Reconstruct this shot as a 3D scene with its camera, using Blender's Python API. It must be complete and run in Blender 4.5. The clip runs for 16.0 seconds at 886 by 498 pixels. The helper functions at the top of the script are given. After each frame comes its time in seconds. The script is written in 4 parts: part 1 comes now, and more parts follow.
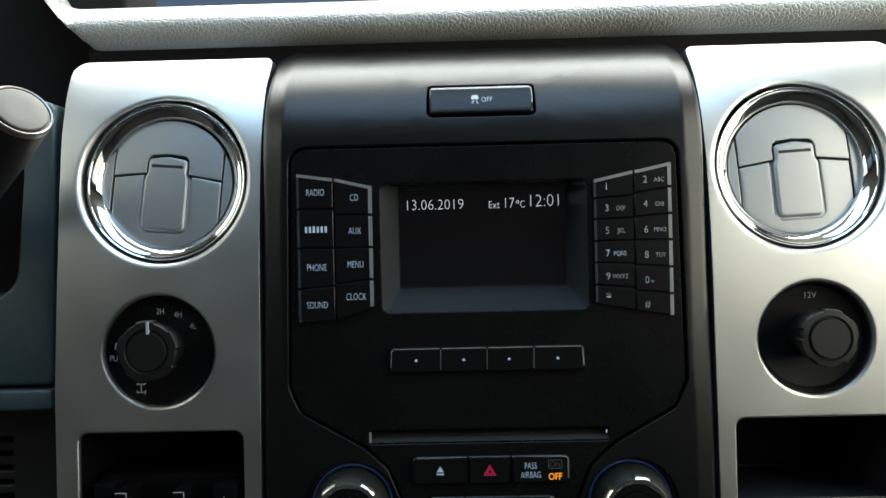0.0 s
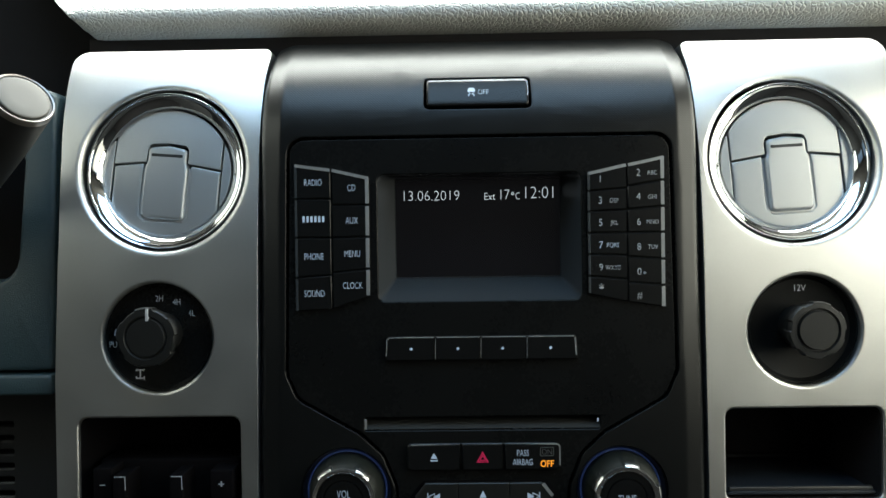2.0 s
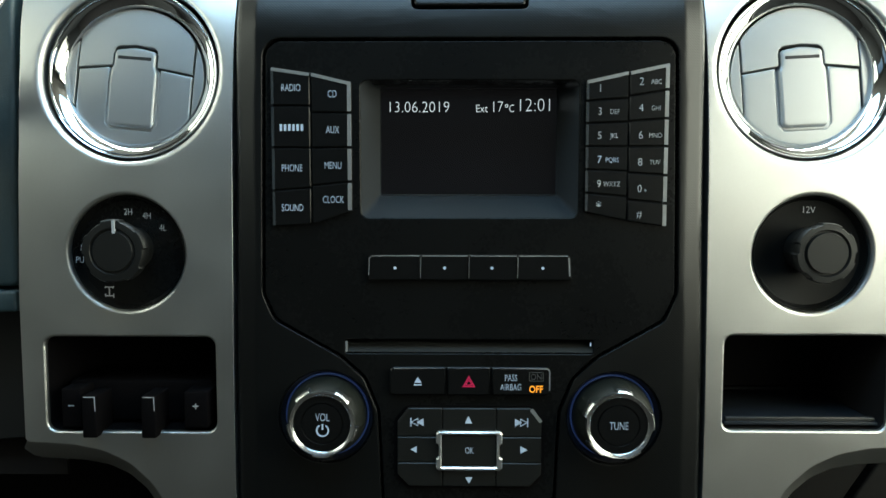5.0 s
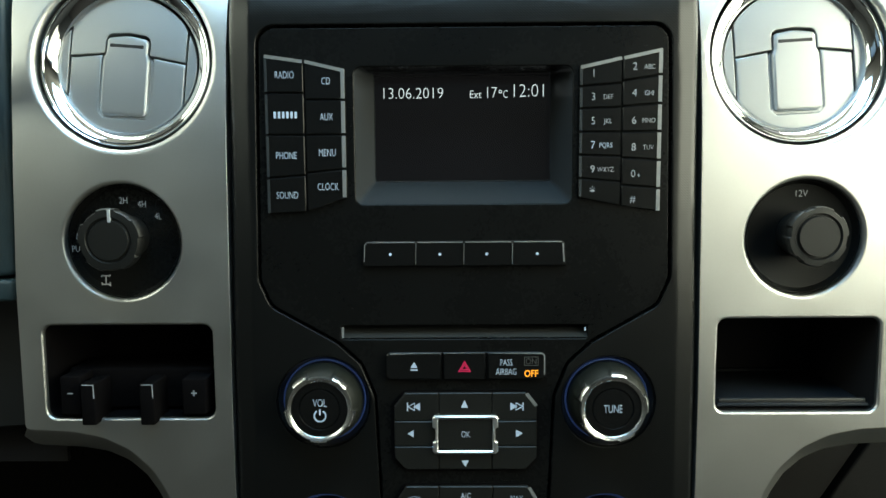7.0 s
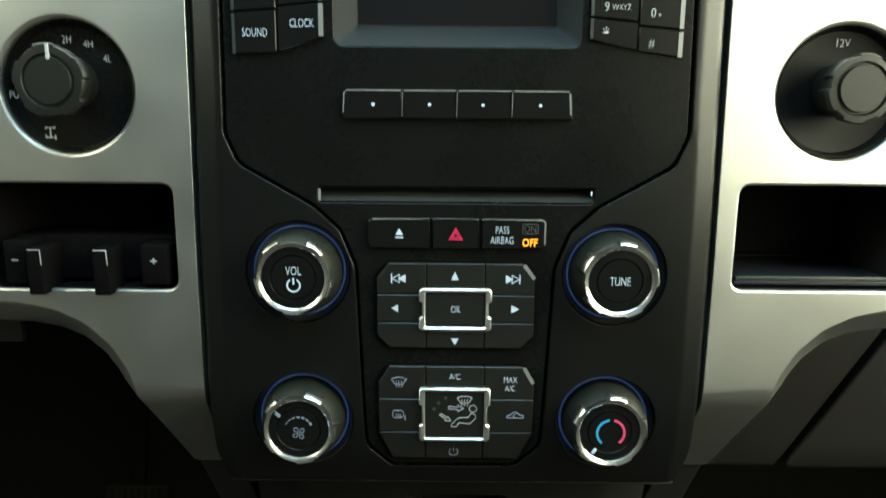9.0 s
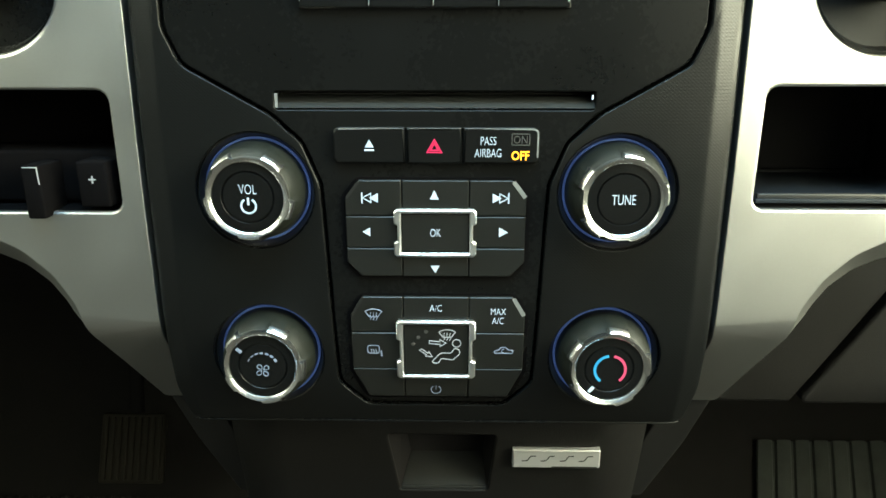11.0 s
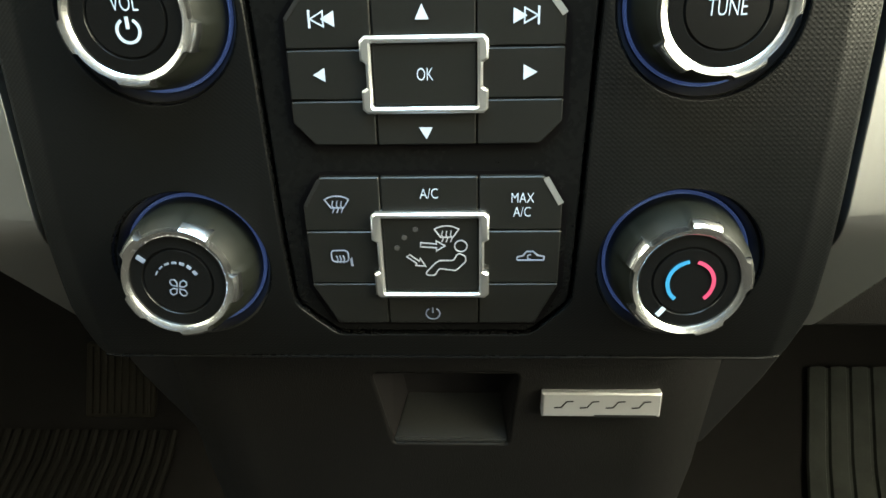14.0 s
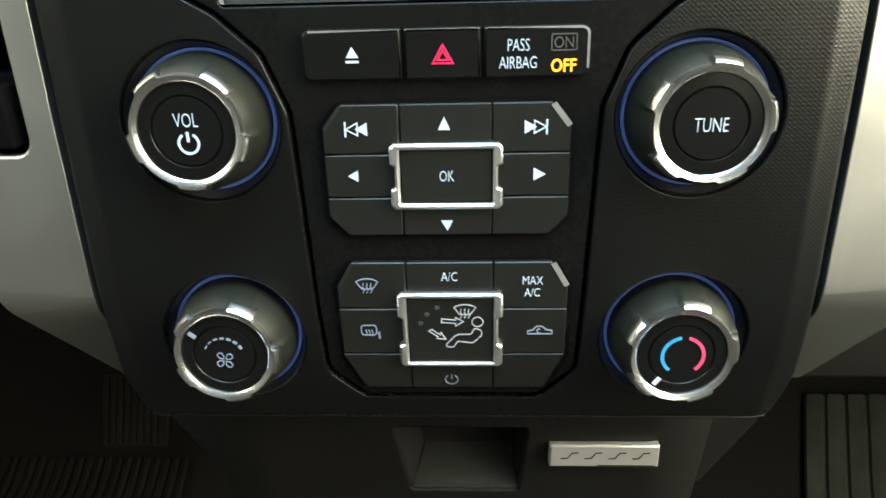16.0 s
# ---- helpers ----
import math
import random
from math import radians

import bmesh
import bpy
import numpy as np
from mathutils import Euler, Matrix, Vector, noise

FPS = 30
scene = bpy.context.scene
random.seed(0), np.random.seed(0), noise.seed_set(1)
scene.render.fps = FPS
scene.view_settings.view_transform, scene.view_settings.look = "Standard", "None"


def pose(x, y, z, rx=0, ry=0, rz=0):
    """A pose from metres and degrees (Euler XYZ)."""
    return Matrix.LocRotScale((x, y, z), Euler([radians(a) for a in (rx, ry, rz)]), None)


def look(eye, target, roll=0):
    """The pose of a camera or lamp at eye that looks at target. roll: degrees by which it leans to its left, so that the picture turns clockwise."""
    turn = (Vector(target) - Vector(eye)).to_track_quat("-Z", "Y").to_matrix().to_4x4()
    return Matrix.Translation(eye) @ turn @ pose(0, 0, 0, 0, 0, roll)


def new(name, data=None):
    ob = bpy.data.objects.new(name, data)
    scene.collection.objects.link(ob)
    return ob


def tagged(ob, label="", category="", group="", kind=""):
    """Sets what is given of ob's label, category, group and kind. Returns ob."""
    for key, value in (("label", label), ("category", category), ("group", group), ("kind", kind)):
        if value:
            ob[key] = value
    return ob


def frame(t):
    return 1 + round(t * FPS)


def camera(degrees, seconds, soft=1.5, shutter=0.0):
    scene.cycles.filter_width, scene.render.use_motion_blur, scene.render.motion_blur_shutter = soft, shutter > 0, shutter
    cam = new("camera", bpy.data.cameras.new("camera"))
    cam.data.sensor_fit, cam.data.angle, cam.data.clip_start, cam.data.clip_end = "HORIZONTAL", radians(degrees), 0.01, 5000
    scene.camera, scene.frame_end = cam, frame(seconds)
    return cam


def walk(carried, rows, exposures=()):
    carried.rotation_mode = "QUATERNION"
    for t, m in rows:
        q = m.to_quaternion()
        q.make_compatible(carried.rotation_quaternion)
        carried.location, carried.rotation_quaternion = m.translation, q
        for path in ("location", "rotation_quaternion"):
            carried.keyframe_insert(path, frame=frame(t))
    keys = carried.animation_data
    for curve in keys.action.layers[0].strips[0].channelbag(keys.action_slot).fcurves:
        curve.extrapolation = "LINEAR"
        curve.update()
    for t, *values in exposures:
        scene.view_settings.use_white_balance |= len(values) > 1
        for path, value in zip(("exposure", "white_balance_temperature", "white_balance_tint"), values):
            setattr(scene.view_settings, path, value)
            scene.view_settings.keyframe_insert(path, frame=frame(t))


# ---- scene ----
cam = camera(64.4, 16.0, shutter=0.5)
PATH = [
    (0, (-0.017, -0.409, 0.767), (-0.052, 1.591, 0.771), -1.3),
    (0.5, (-0.018, -0.41, 0.769), (-0.052, 1.59, 0.762), -1.3),
    (1, (-0.02, -0.408, 0.766), (-0.056, 1.591, 0.759), -1.2),
    (1.5, (-0.02, -0.41, 0.767), (-0.055, 1.589, 0.76), -1.1),
    (2, (-0.015, -0.415, 0.765), (-0.047, 1.585, 0.751), -0.8),
    (2.5, (-0.016, -0.408, 0.759), (-0.043, 1.592, 0.733), -0.6),
    (3, (-0.014, -0.403, 0.754), (-0.034, 1.597, 0.712), -0.2),
    (3.5, (-0.013, -0.4, 0.753), (-0.031, 1.599, 0.693), -0.1),
    (4, (-0.017, -0.392, 0.745), (-0.03, 1.606, 0.657), 0.2),
    (4.2, (-0.012, -0.389, 0.743), (-0.04, 1.608, 0.638), 0.2),
    (6.5, (-0.008, -0.393, 0.745), (-0.027, 1.599, 0.56), -0.3),
    (7, (-0.008, -0.392, 0.745), (-0.027, 1.598, 0.548), -0.4),
    (7.5, (-0.008, -0.392, 0.744), (-0.03, 1.598, 0.542), -0.5),
    (8, (-0.006, -0.387, 0.74), (-0.024, 1.601, 0.522), -0.6),
    (8.5, (-0.006, -0.368, 0.727), (-0.019, 1.609, 0.425), -0.1),
    (9, (-0.006, -0.353, 0.7), (-0.008, 1.61, 0.318), 0.5),
    (9.5, (0.0, -0.35, 0.697), (-0.014, 1.591, 0.216), 1.1),
    (9.7, (0.002, -0.348, 0.696), (-0.024, 1.587, 0.191), 1.2),
    (11.8, (0.01, -0.268, 0.672), (-0.064, 1.641, 0.081), -1.7),
    (12, (0.006, -0.257, 0.667), (-0.108, 1.669, 0.141), -2.2),
    (12.5, (0.007, -0.242, 0.651), (-0.042, 1.697, 0.166), -1.7),
    (13, (0.007, -0.215, 0.631), (-0.094, 1.673, -0.022), -1.5),
    (13.5, (0.019, -0.212, 0.636), (-0.093, 1.644, -0.102), -1.5),
    (14, (0.015, -0.212, 0.633), (-0.077, 1.628, -0.144), -1.3),
    (14.5, (0.015, -0.215, 0.64), (-0.083, 1.622, -0.144), -1.4),
    (15, (0.018, -0.218, 0.648), (-0.073, 1.619, -0.137), -1.4),
    (15.5, (0.018, -0.227, 0.661), (-0.075, 1.618, -0.105), -1.5),
    (16, (0.01, -0.229, 0.664), (-0.084, 1.628, -0.074), -1.5),
]
EXPOSURES = [
    (0.0, -0.70, 6650, 6), (3.0, -0.51, 6650, 4), (4.2, -0.42, 6600, 1), (6.5, 0.00, 6900, -3), (8.0, 0.10, 6950, -3), (8.5, 0.30, 7200, -4),
    (9.0, 0.68, 7550, -8), (9.7, 1.28, 7600, -9), (12.0, 1.38, 7500, -4), (13.0, 1.26, 7600, -4), (14.5, 1.30, 7700, 3), (16.0, 1.33, 7600, 3),
]
walk(cam, [(t, look(eye, target, roll)) for t, eye, target, roll in PATH], EXPOSURES)

# ---------------- world, light, exposure ----------------
world = bpy.data.worlds.new("sky")
scene.world = world
world.use_nodes = True
wn = world.node_tree
sky = wn.nodes.new("ShaderNodeTexSky")
sky.sky_type = "NISHITA"
sky.sun_disc = False
sky.sun_elevation = radians(48)
sky.sun_rotation = radians(75)
wn.nodes["Background"].inputs["Strength"].default_value = 0.08
wn.links.new(sky.outputs["Color"], wn.nodes["Background"].inputs["Color"])


def area_lamp(name, eye, target, width, height, watts, colour):
    """An area lamp in one cab opening, standing in for the sky's light."""
    data = bpy.data.lights.new(name, "AREA")
    data.shape, data.size, data.size_y = "RECTANGLE", width, height
    data.energy, data.color = watts, colour
    ob = new(name, data)
    ob.matrix_world = look(eye, target)
    return ob


area_lamp("windscreen_daylight", (0.0, 0.21, 1.34), (0.0, -0.05, 0.75), 1.25, 0.48, 50.0, (0.94, 0.98, 0.96))
# unseen moonroof, assumed from blue reflections; lamp added to light the upper faces
area_lamp("moonroof_daylight", (0.0, -0.39, 1.415), (0.0, -0.39, 0.0), 0.75, 0.42, 8.8, (0.43, 0.69, 1.0))
# two lamps added in unseen side openings to brighten the right trim
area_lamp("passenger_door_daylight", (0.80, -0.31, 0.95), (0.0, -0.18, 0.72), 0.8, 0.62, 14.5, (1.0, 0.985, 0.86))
area_lamp("passenger_rear_window_daylight", (0.80, -1.20, 0.91), (0.0, -0.6, 0.70), 0.75, 0.70, 3.0, (1.0, 0.985, 0.86))
area_lamp("driver_window_daylight", (-0.80, -0.22, 1.08), (0.0, -0.1, 0.8), 0.8, 0.38, 3.4, (0.97, 1.0, 0.88))


# ---------------- materials ----------------
def material(name, colour, rough=0.5, metal=0.0, vary=0.12, vscale=25.0, rvary=0.1, bump=0.0, bscale=400.0, bdist=0.0004, kind="noise", spec=0.5, emit=None, strength=0.0):
    m = bpy.data.materials.new(name)
    m.use_nodes = True
    nt = m.node_tree
    b = nt.nodes["Principled BSDF"]
    b.inputs["Metallic"].default_value = metal
    b.inputs["Specular IOR Level"].default_value = spec
    co = nt.nodes.new("ShaderNodeTexCoord")
    big = nt.nodes.new("ShaderNodeTexNoise")
    big.inputs["Scale"].default_value = vscale
    big.inputs["Detail"].default_value = 6.0
    nt.links.new(co.outputs["Object"], big.inputs["Vector"])
    fine = nt.nodes.new("ShaderNodeTexNoise")
    fine.inputs["Scale"].default_value = vscale * 30
    fine.inputs["Detail"].default_value = 3.0
    nt.links.new(co.outputs["Object"], fine.inputs["Vector"])
    both = nt.nodes.new("ShaderNodeMath")
    both.operation = "MULTIPLY_ADD"
    both.inputs[1].default_value = 0.4
    nt.links.new(fine.outputs["Fac"], both.inputs[0])
    nt.links.new(big.outputs["Fac"], both.inputs[2])
    ramp = nt.nodes.new("ShaderNodeMapRange")
    ramp.inputs["From Min"].default_value, ramp.inputs["From Max"].default_value = 0.4, 1.0
    ramp.inputs["To Min"].default_value, ramp.inputs["To Max"].default_value = 1.0 - vary, 1.0 + vary
    nt.links.new(both.outputs[0], ramp.inputs["Value"])
    mix = nt.nodes.new("ShaderNodeVectorMath")
    mix.operation = "SCALE"
    mix.inputs[0].default_value = colour
    nt.links.new(ramp.outputs[0], mix.inputs["Scale"])
    nt.links.new(mix.outputs[0], b.inputs["Base Color"])
    rr = nt.nodes.new("ShaderNodeMapRange")
    rr.inputs["From Min"].default_value, rr.inputs["From Max"].default_value = 0.4, 1.0
    rr.inputs["To Min"].default_value, rr.inputs["To Max"].default_value = max(0.0, rough - rvary * rough), min(1.0, rough + rvary * rough)
    nt.links.new(both.outputs[0], rr.inputs["Value"])
    nt.links.new(rr.outputs[0], b.inputs["Roughness"])
    if bump:
        bn = nt.nodes.new("ShaderNodeBump")
        bn.inputs["Strength"].default_value, bn.inputs["Distance"].default_value = bump, bdist
        if kind == "leather":
            t = nt.nodes.new("ShaderNodeTexVoronoi")
            t.feature = "DISTANCE_TO_EDGE"
            t.inputs["Scale"].default_value = bscale
            warp = nt.nodes.new("ShaderNodeMixRGB")
            warp.blend_type = "ADD"
            warp.inputs[0].default_value = 0.0022
            nz = nt.nodes.new("ShaderNodeTexNoise")
            nz.inputs["Scale"].default_value = bscale * 0.6
            nt.links.new(co.outputs["Object"], nz.inputs["Vector"])
            nt.links.new(co.outputs["Object"], warp.inputs[1])
            nt.links.new(nz.outputs["Color"], warp.inputs[2])
            nt.links.new(warp.outputs[0], t.inputs["Vector"])
            cl = nt.nodes.new("ShaderNodeMapRange")
            cl.inputs["From Max"].default_value = 0.22
            nt.links.new(t.outputs["Distance"], cl.inputs["Value"])
            nt.links.new(cl.outputs[0], bn.inputs["Height"])
        elif kind == "grid":
            sep = nt.nodes.new("ShaderNodeSeparateXYZ")
            nt.links.new(co.outputs["Object"], sep.inputs[0])
            outs = []
            for axis in ("X", "Z"):
                s = nt.nodes.new("ShaderNodeMath")
                s.operation = "MULTIPLY"
                s.inputs[1].default_value = bscale if axis == "Z" else bscale * 0.85
                nt.links.new(sep.outputs[axis], s.inputs[0])
                w = nt.nodes.new("ShaderNodeMath")
                w.operation = "SINE"
                nt.links.new(s.outputs[0], w.inputs[0])
                outs.append(w)
            p = nt.nodes.new("ShaderNodeMath")
            p.operation = "MULTIPLY"
            weave = nt.nodes.new("ShaderNodeMath")
            weave.operation = "MULTIPLY_ADD"
            weave.inputs[1].default_value, weave.inputs[2].default_value = 0.75, 0.25
            nt.links.new(outs[0].outputs[0], weave.inputs[0])
            nt.links.new(weave.outputs[0], p.inputs[0])
            nt.links.new(outs[1].outputs[0], p.inputs[1])
            nt.links.new(p.outputs[0], bn.inputs["Height"])
        else:
            t = nt.nodes.new("ShaderNodeTexNoise")
            t.inputs["Scale"].default_value = bscale
            t.inputs["Detail"].default_value = 4.0
            nt.links.new(co.outputs["Object"], t.inputs["Vector"])
            nt.links.new(t.outputs["Fac"], bn.inputs["Height"])
        nt.links.new(bn.outputs[0], b.inputs["Normal"])
    if emit:
        b.inputs["Emission Color"].default_value = (*emit, 1)
        b.inputs["Emission Strength"].default_value = strength
    return m


FASCIA = material("grained_black_plastic", (0.0038, 0.0041, 0.0042), 0.31, bump=0.16, bscale=4300, bdist=0.0002, kind="grid", spec=0.34)
FACE = material("satin_black_plastic", (0.0046, 0.0047, 0.0047), 0.27, bump=0.03, bscale=900, spec=0.16, rvary=0.3, vscale=18)
KEY = material("key_black_plastic", (0.0050, 0.0051, 0.0052), 0.25, bump=0.03, bscale=900, spec=0.22)
# the key plastic made paler, standing in for more light on the pads
PADKEY = material("lightened_key_plastic", (0.0100, 0.0102, 0.0096), 0.36, bump=0.03, bscale=900, spec=0.3)
# pale grey for the highlights painted on black edges
EDGE = material("edge_highlight_grey", (0.31, 0.31, 0.31), 0.35, metal=0.5)
BEZEL = material("screen_surround_grey", (0.028, 0.031, 0.034), 0.32, bump=0.05, bscale=900)
SCREEN = material("display_glass", (0.003, 0.003, 0.004), 0.25, spec=0.3, emit=(0.9, 0.86, 1.0), strength=0.004)
SILVER = material("satin_silver_paint", (0.66, 0.66, 0.645), 0.38, metal=1.0, rvary=0.12, vary=0.04, bump=0.02, bscale=2500, bdist=0.0001)
LOUVRE = material("satin_silver_louvre", (0.40, 0.41, 0.415), 0.48, metal=0.85, vary=0.04, bump=0.02, bscale=2500, bdist=0.0001)
RUBBER = material("blue_black_bin_rubber", (0.0085, 0.0115, 0.016), 0.55, spec=0.25, vary=0.25, bump=0.2, bscale=500)
CHROME = material("chrome", (0.82, 0.83, 0.84), 0.06, metal=1.0, vary=0.03)
RINGCHROME = material("bright_satin_chrome", (0.92, 0.92, 0.92), 0.24, metal=1.0, vary=0.03)
DULLRIM = material("dull_bronze_rim", (0.30, 0.27, 0.25), 0.35, metal=0.9)
SMOKE = material("smoked_grip_plastic", (0.009, 0.0102, 0.0084), 0.46, spec=0.20)
BLACK = material("dull_black_plastic", (0.0095, 0.0095, 0.0098), 0.5, bump=0.1, bscale=700)
KNOB = material("knob_black_plastic", (0.0060, 0.0062, 0.0060), 0.42, spec=0.4, bump=0.06, bscale=700)
DARK = material("dark_underside", (0.0135, 0.0125, 0.0128), 0.9, spec=0.05)
# glossless near-black that puts the deep shade of bin and gaps into the colour
RECESS = material("shaded_recess_black", (0.0042, 0.0038, 0.0042), 0.95, spec=0.01)
PAD = material("light_grey_leather_grain", (0.40, 0.40, 0.375), 0.5, bump=0.8, bscale=310, bdist=0.0006, kind="leather")
BLUEGREY = material("dark_blue_grey_vinyl", (0.022, 0.041, 0.048), 0.42, bump=0.35, bscale=800, kind="leather", bdist=0.0003)
CAP = material("brushed_aluminium_cap", (0.060, 0.056, 0.050), 0.55, metal=0.3)
DARKMAT = material("fine_ribbed_brown_rubber", (0.016, 0.0145, 0.012), 0.7, spec=0.15, vary=0.3, bump=0.2, bscale=300)
MAT = material("ribbed_grey_rubber", (0.048, 0.052, 0.046), 0.7, spec=0.2, vary=0.3, bump=0.2, bscale=300)
PEDAL = material("worn_pedal_rubber", (0.022, 0.019, 0.014), 0.7, spec=0.15, vary=0.3, bump=0.2, bscale=300)
CARPET = material("black_carpet", (0.018, 0.0165, 0.0155), 0.95, spec=0.08, bump=0.5, bscale=900)
LINER = material("light_headliner_cloth", (0.28, 0.275, 0.265), 0.9, bump=0.2, bscale=900)
TRIMWALL = material("grey_cabin_trim", (0.032, 0.032, 0.030), 0.7, bump=0.2, bscale=500)
WHITE = material("backlit_white_print", (0.33, 0.37, 0.44), 0.5, vary=0.03, emit=(0.46, 0.68, 1.0), strength=0.25)
PRINT = material("grey_print", (0.36, 0.37, 0.39), 0.5, vary=0.03)
# greyer than the plastics around it, so sloping trays look lit
TRAY = material("lit_tray_grey", (0.021, 0.0215, 0.021), 0.6, spec=0.07, bump=0.05, bscale=900)
DIM = material("dim_blue_print", (0.17, 0.20, 0.27), 0.5, vary=0.05, emit=(0.5, 0.65, 1.0), strength=0.035)
DISH = material("dish_black_plastic", (0.0040, 0.0041, 0.0040), 0.45, spec=0.14, bump=0.05, bscale=700)
CONSOLE = material("soft_black_vinyl", (0.0058, 0.0055, 0.0054), 0.55, spec=0.18, vary=0.2, bump=0.25, bscale=900, kind="leather", bdist=0.0003)
FAINT = material("unlit_print", (0.05, 0.05, 0.05), 0.4, vary=0.03)
RED = material("red_warning_print", (0.42, 0.01, 0.06), 0.5, vary=0.03, emit=(1.0, 0.01, 0.14), strength=0.14)
AMBER = material("amber_indicator", (0.6, 0.25, 0.02), 0.5, vary=0.03, emit=(1.0, 0.30, 0.025), strength=0.95)
PIXELS = material("lit_display_pixels", (0.2, 0.2, 0.2), 0.5, vary=0.03, emit=(0.80, 0.89, 1.0), strength=0.85)
GLOW = material("blue_ring_light", (0.06, 0.09, 0.20), 0.3, vary=0.03, emit=(0.13, 0.24, 0.80), strength=0.065)
COLD = material("blue_print", (0.02, 0.22, 0.42), 0.5, vary=0.03, emit=(0.02, 0.34, 0.85), strength=0.10)
HOT = material("pink_print", (0.48, 0.045, 0.12), 0.5, vary=0.03, emit=(1.0, 0.10, 0.24), strength=0.08)


# ---------------- building helpers ----------------
PLACE = {}


def thing(name, at, label, category, group="", kind=""):
    ob = new(name)
    ob.empty_display_size = 0.02
    ob.location = at
    PLACE[ob] = Vector(at)
    return tagged(ob, label, category, group, kind)


def part(name, bm, mat, parent, label="", smooth=True, weighted=False):
    """Links a bmesh, built in world places, as one mesh object under parent."""
    at = PLACE[parent]
    bmesh.ops.translate(bm, verts=bm.verts, vec=-at)
    me = bpy.data.meshes.new(name)
    bm.to_mesh(me)
    bm.free()
    me.materials.append(mat)
    if smooth:
        me.set_sharp_from_angle(angle=radians(38))
    ob = new(name, me)
    ob.parent = parent
    PLACE[ob] = at
    if weighted:
        w = ob.modifiers.new("normals", "WEIGHTED_NORMAL")
        w.keep_sharp = True
    if label:
        tagged(ob, label)
    return ob


def solid(name, bm, mat, at, label, category, group="", kind="", weighted=False, smooth=True):
    """A one-mesh top-level thing."""
    bmesh.ops.translate(bm, verts=bm.verts, vec=-Vector(at))
    me = bpy.data.meshes.new(name)
    bm.to_mesh(me)
    bm.free()
    me.materials.append(mat)
    if smooth:
        me.set_sharp_from_angle(angle=radians(38))
    ob = new(name, me)
    ob.location = at
    PLACE[ob] = Vector(at)
    if weighted:
        ob.modifiers.new("normals", "WEIGHTED_NORMAL").keep_sharp = True
    return tagged(ob, label, category, group, kind)


def area2(loop):
    return sum(a[0] * b[1] - b[0] * a[1] for a, b in zip(loop, loop[1:] + loop[:1]))


def fillet(points, r=0.001, n=4):
    """A polygon with rounded corners; a point may carry a radius of its own as a third number."""
    out = []
    k = len(points)
    for i in range(k):
        p = Vector(points[i][:2])
        a, b = Vector(points[i - 1][:2]) - p, Vector(points[(i + 1) % k][:2]) - p
        rad = points[i][2] if len(points[i]) > 2 else r
        la, lb = a.length, b.length
        a, b = a.normalized(), b.normalized()
        ang = a.angle(b)
        if rad <= 0 or ang > 3.05:
            out.append(tuple(p))
            continue
        d = min(rad / math.tan(ang / 2), 0.49 * la, 0.49 * lb)
        rad = d * math.tan(ang / 2)
        c = p + (a + b).normalized() * (rad / math.sin(ang / 2))
        s, e = p + a * d - c, p + b * d - c
        t0 = math.atan2(s.y, s.x)
        dt = (math.atan2(e.y, e.x) - t0 + math.pi) % (2 * math.pi) - math.pi
        for j in range(n + 1):
            t = t0 + dt * j / n
            out.append((c.x + rad * math.cos(t), c.y + rad * math.sin(t)))
    return out


def box2(x0, z0, x1, z1, r=0.001, n=4):
    return fillet([(x0, z0), (x1, z0), (x1, z1), (x0, z1)], r, n)


def circle2(cx, cz, r, n=48):
    return [(cx + r * math.cos(2 * math.pi * i / n), cz + r * math.sin(2 * math.pi * i / n)) for i in range(n)]


def inset(loop, d):
    out = []
    k = len(loop)
    for i in range(k):
        p0, p, p1 = Vector(loop[i - 1]), Vector(loop[i]), Vector(loop[(i + 1) % k])
        e0, e1 = (p - p0), (p1 - p)
        if e0.length < 1e-9 or e1.length < 1e-9:
            out.append(tuple(p))
            continue
        n0 = Vector((-e0.y, e0.x)).normalized()
        n1 = Vector((-e1.y, e1.x)).normalized()
        m = n0 + n1
        if m.length < 1e-6:
            m = n0.copy()
        m.normalize()
        out.append(tuple(p + m * (d / max(0.35, m.dot(n0)))))
    return out


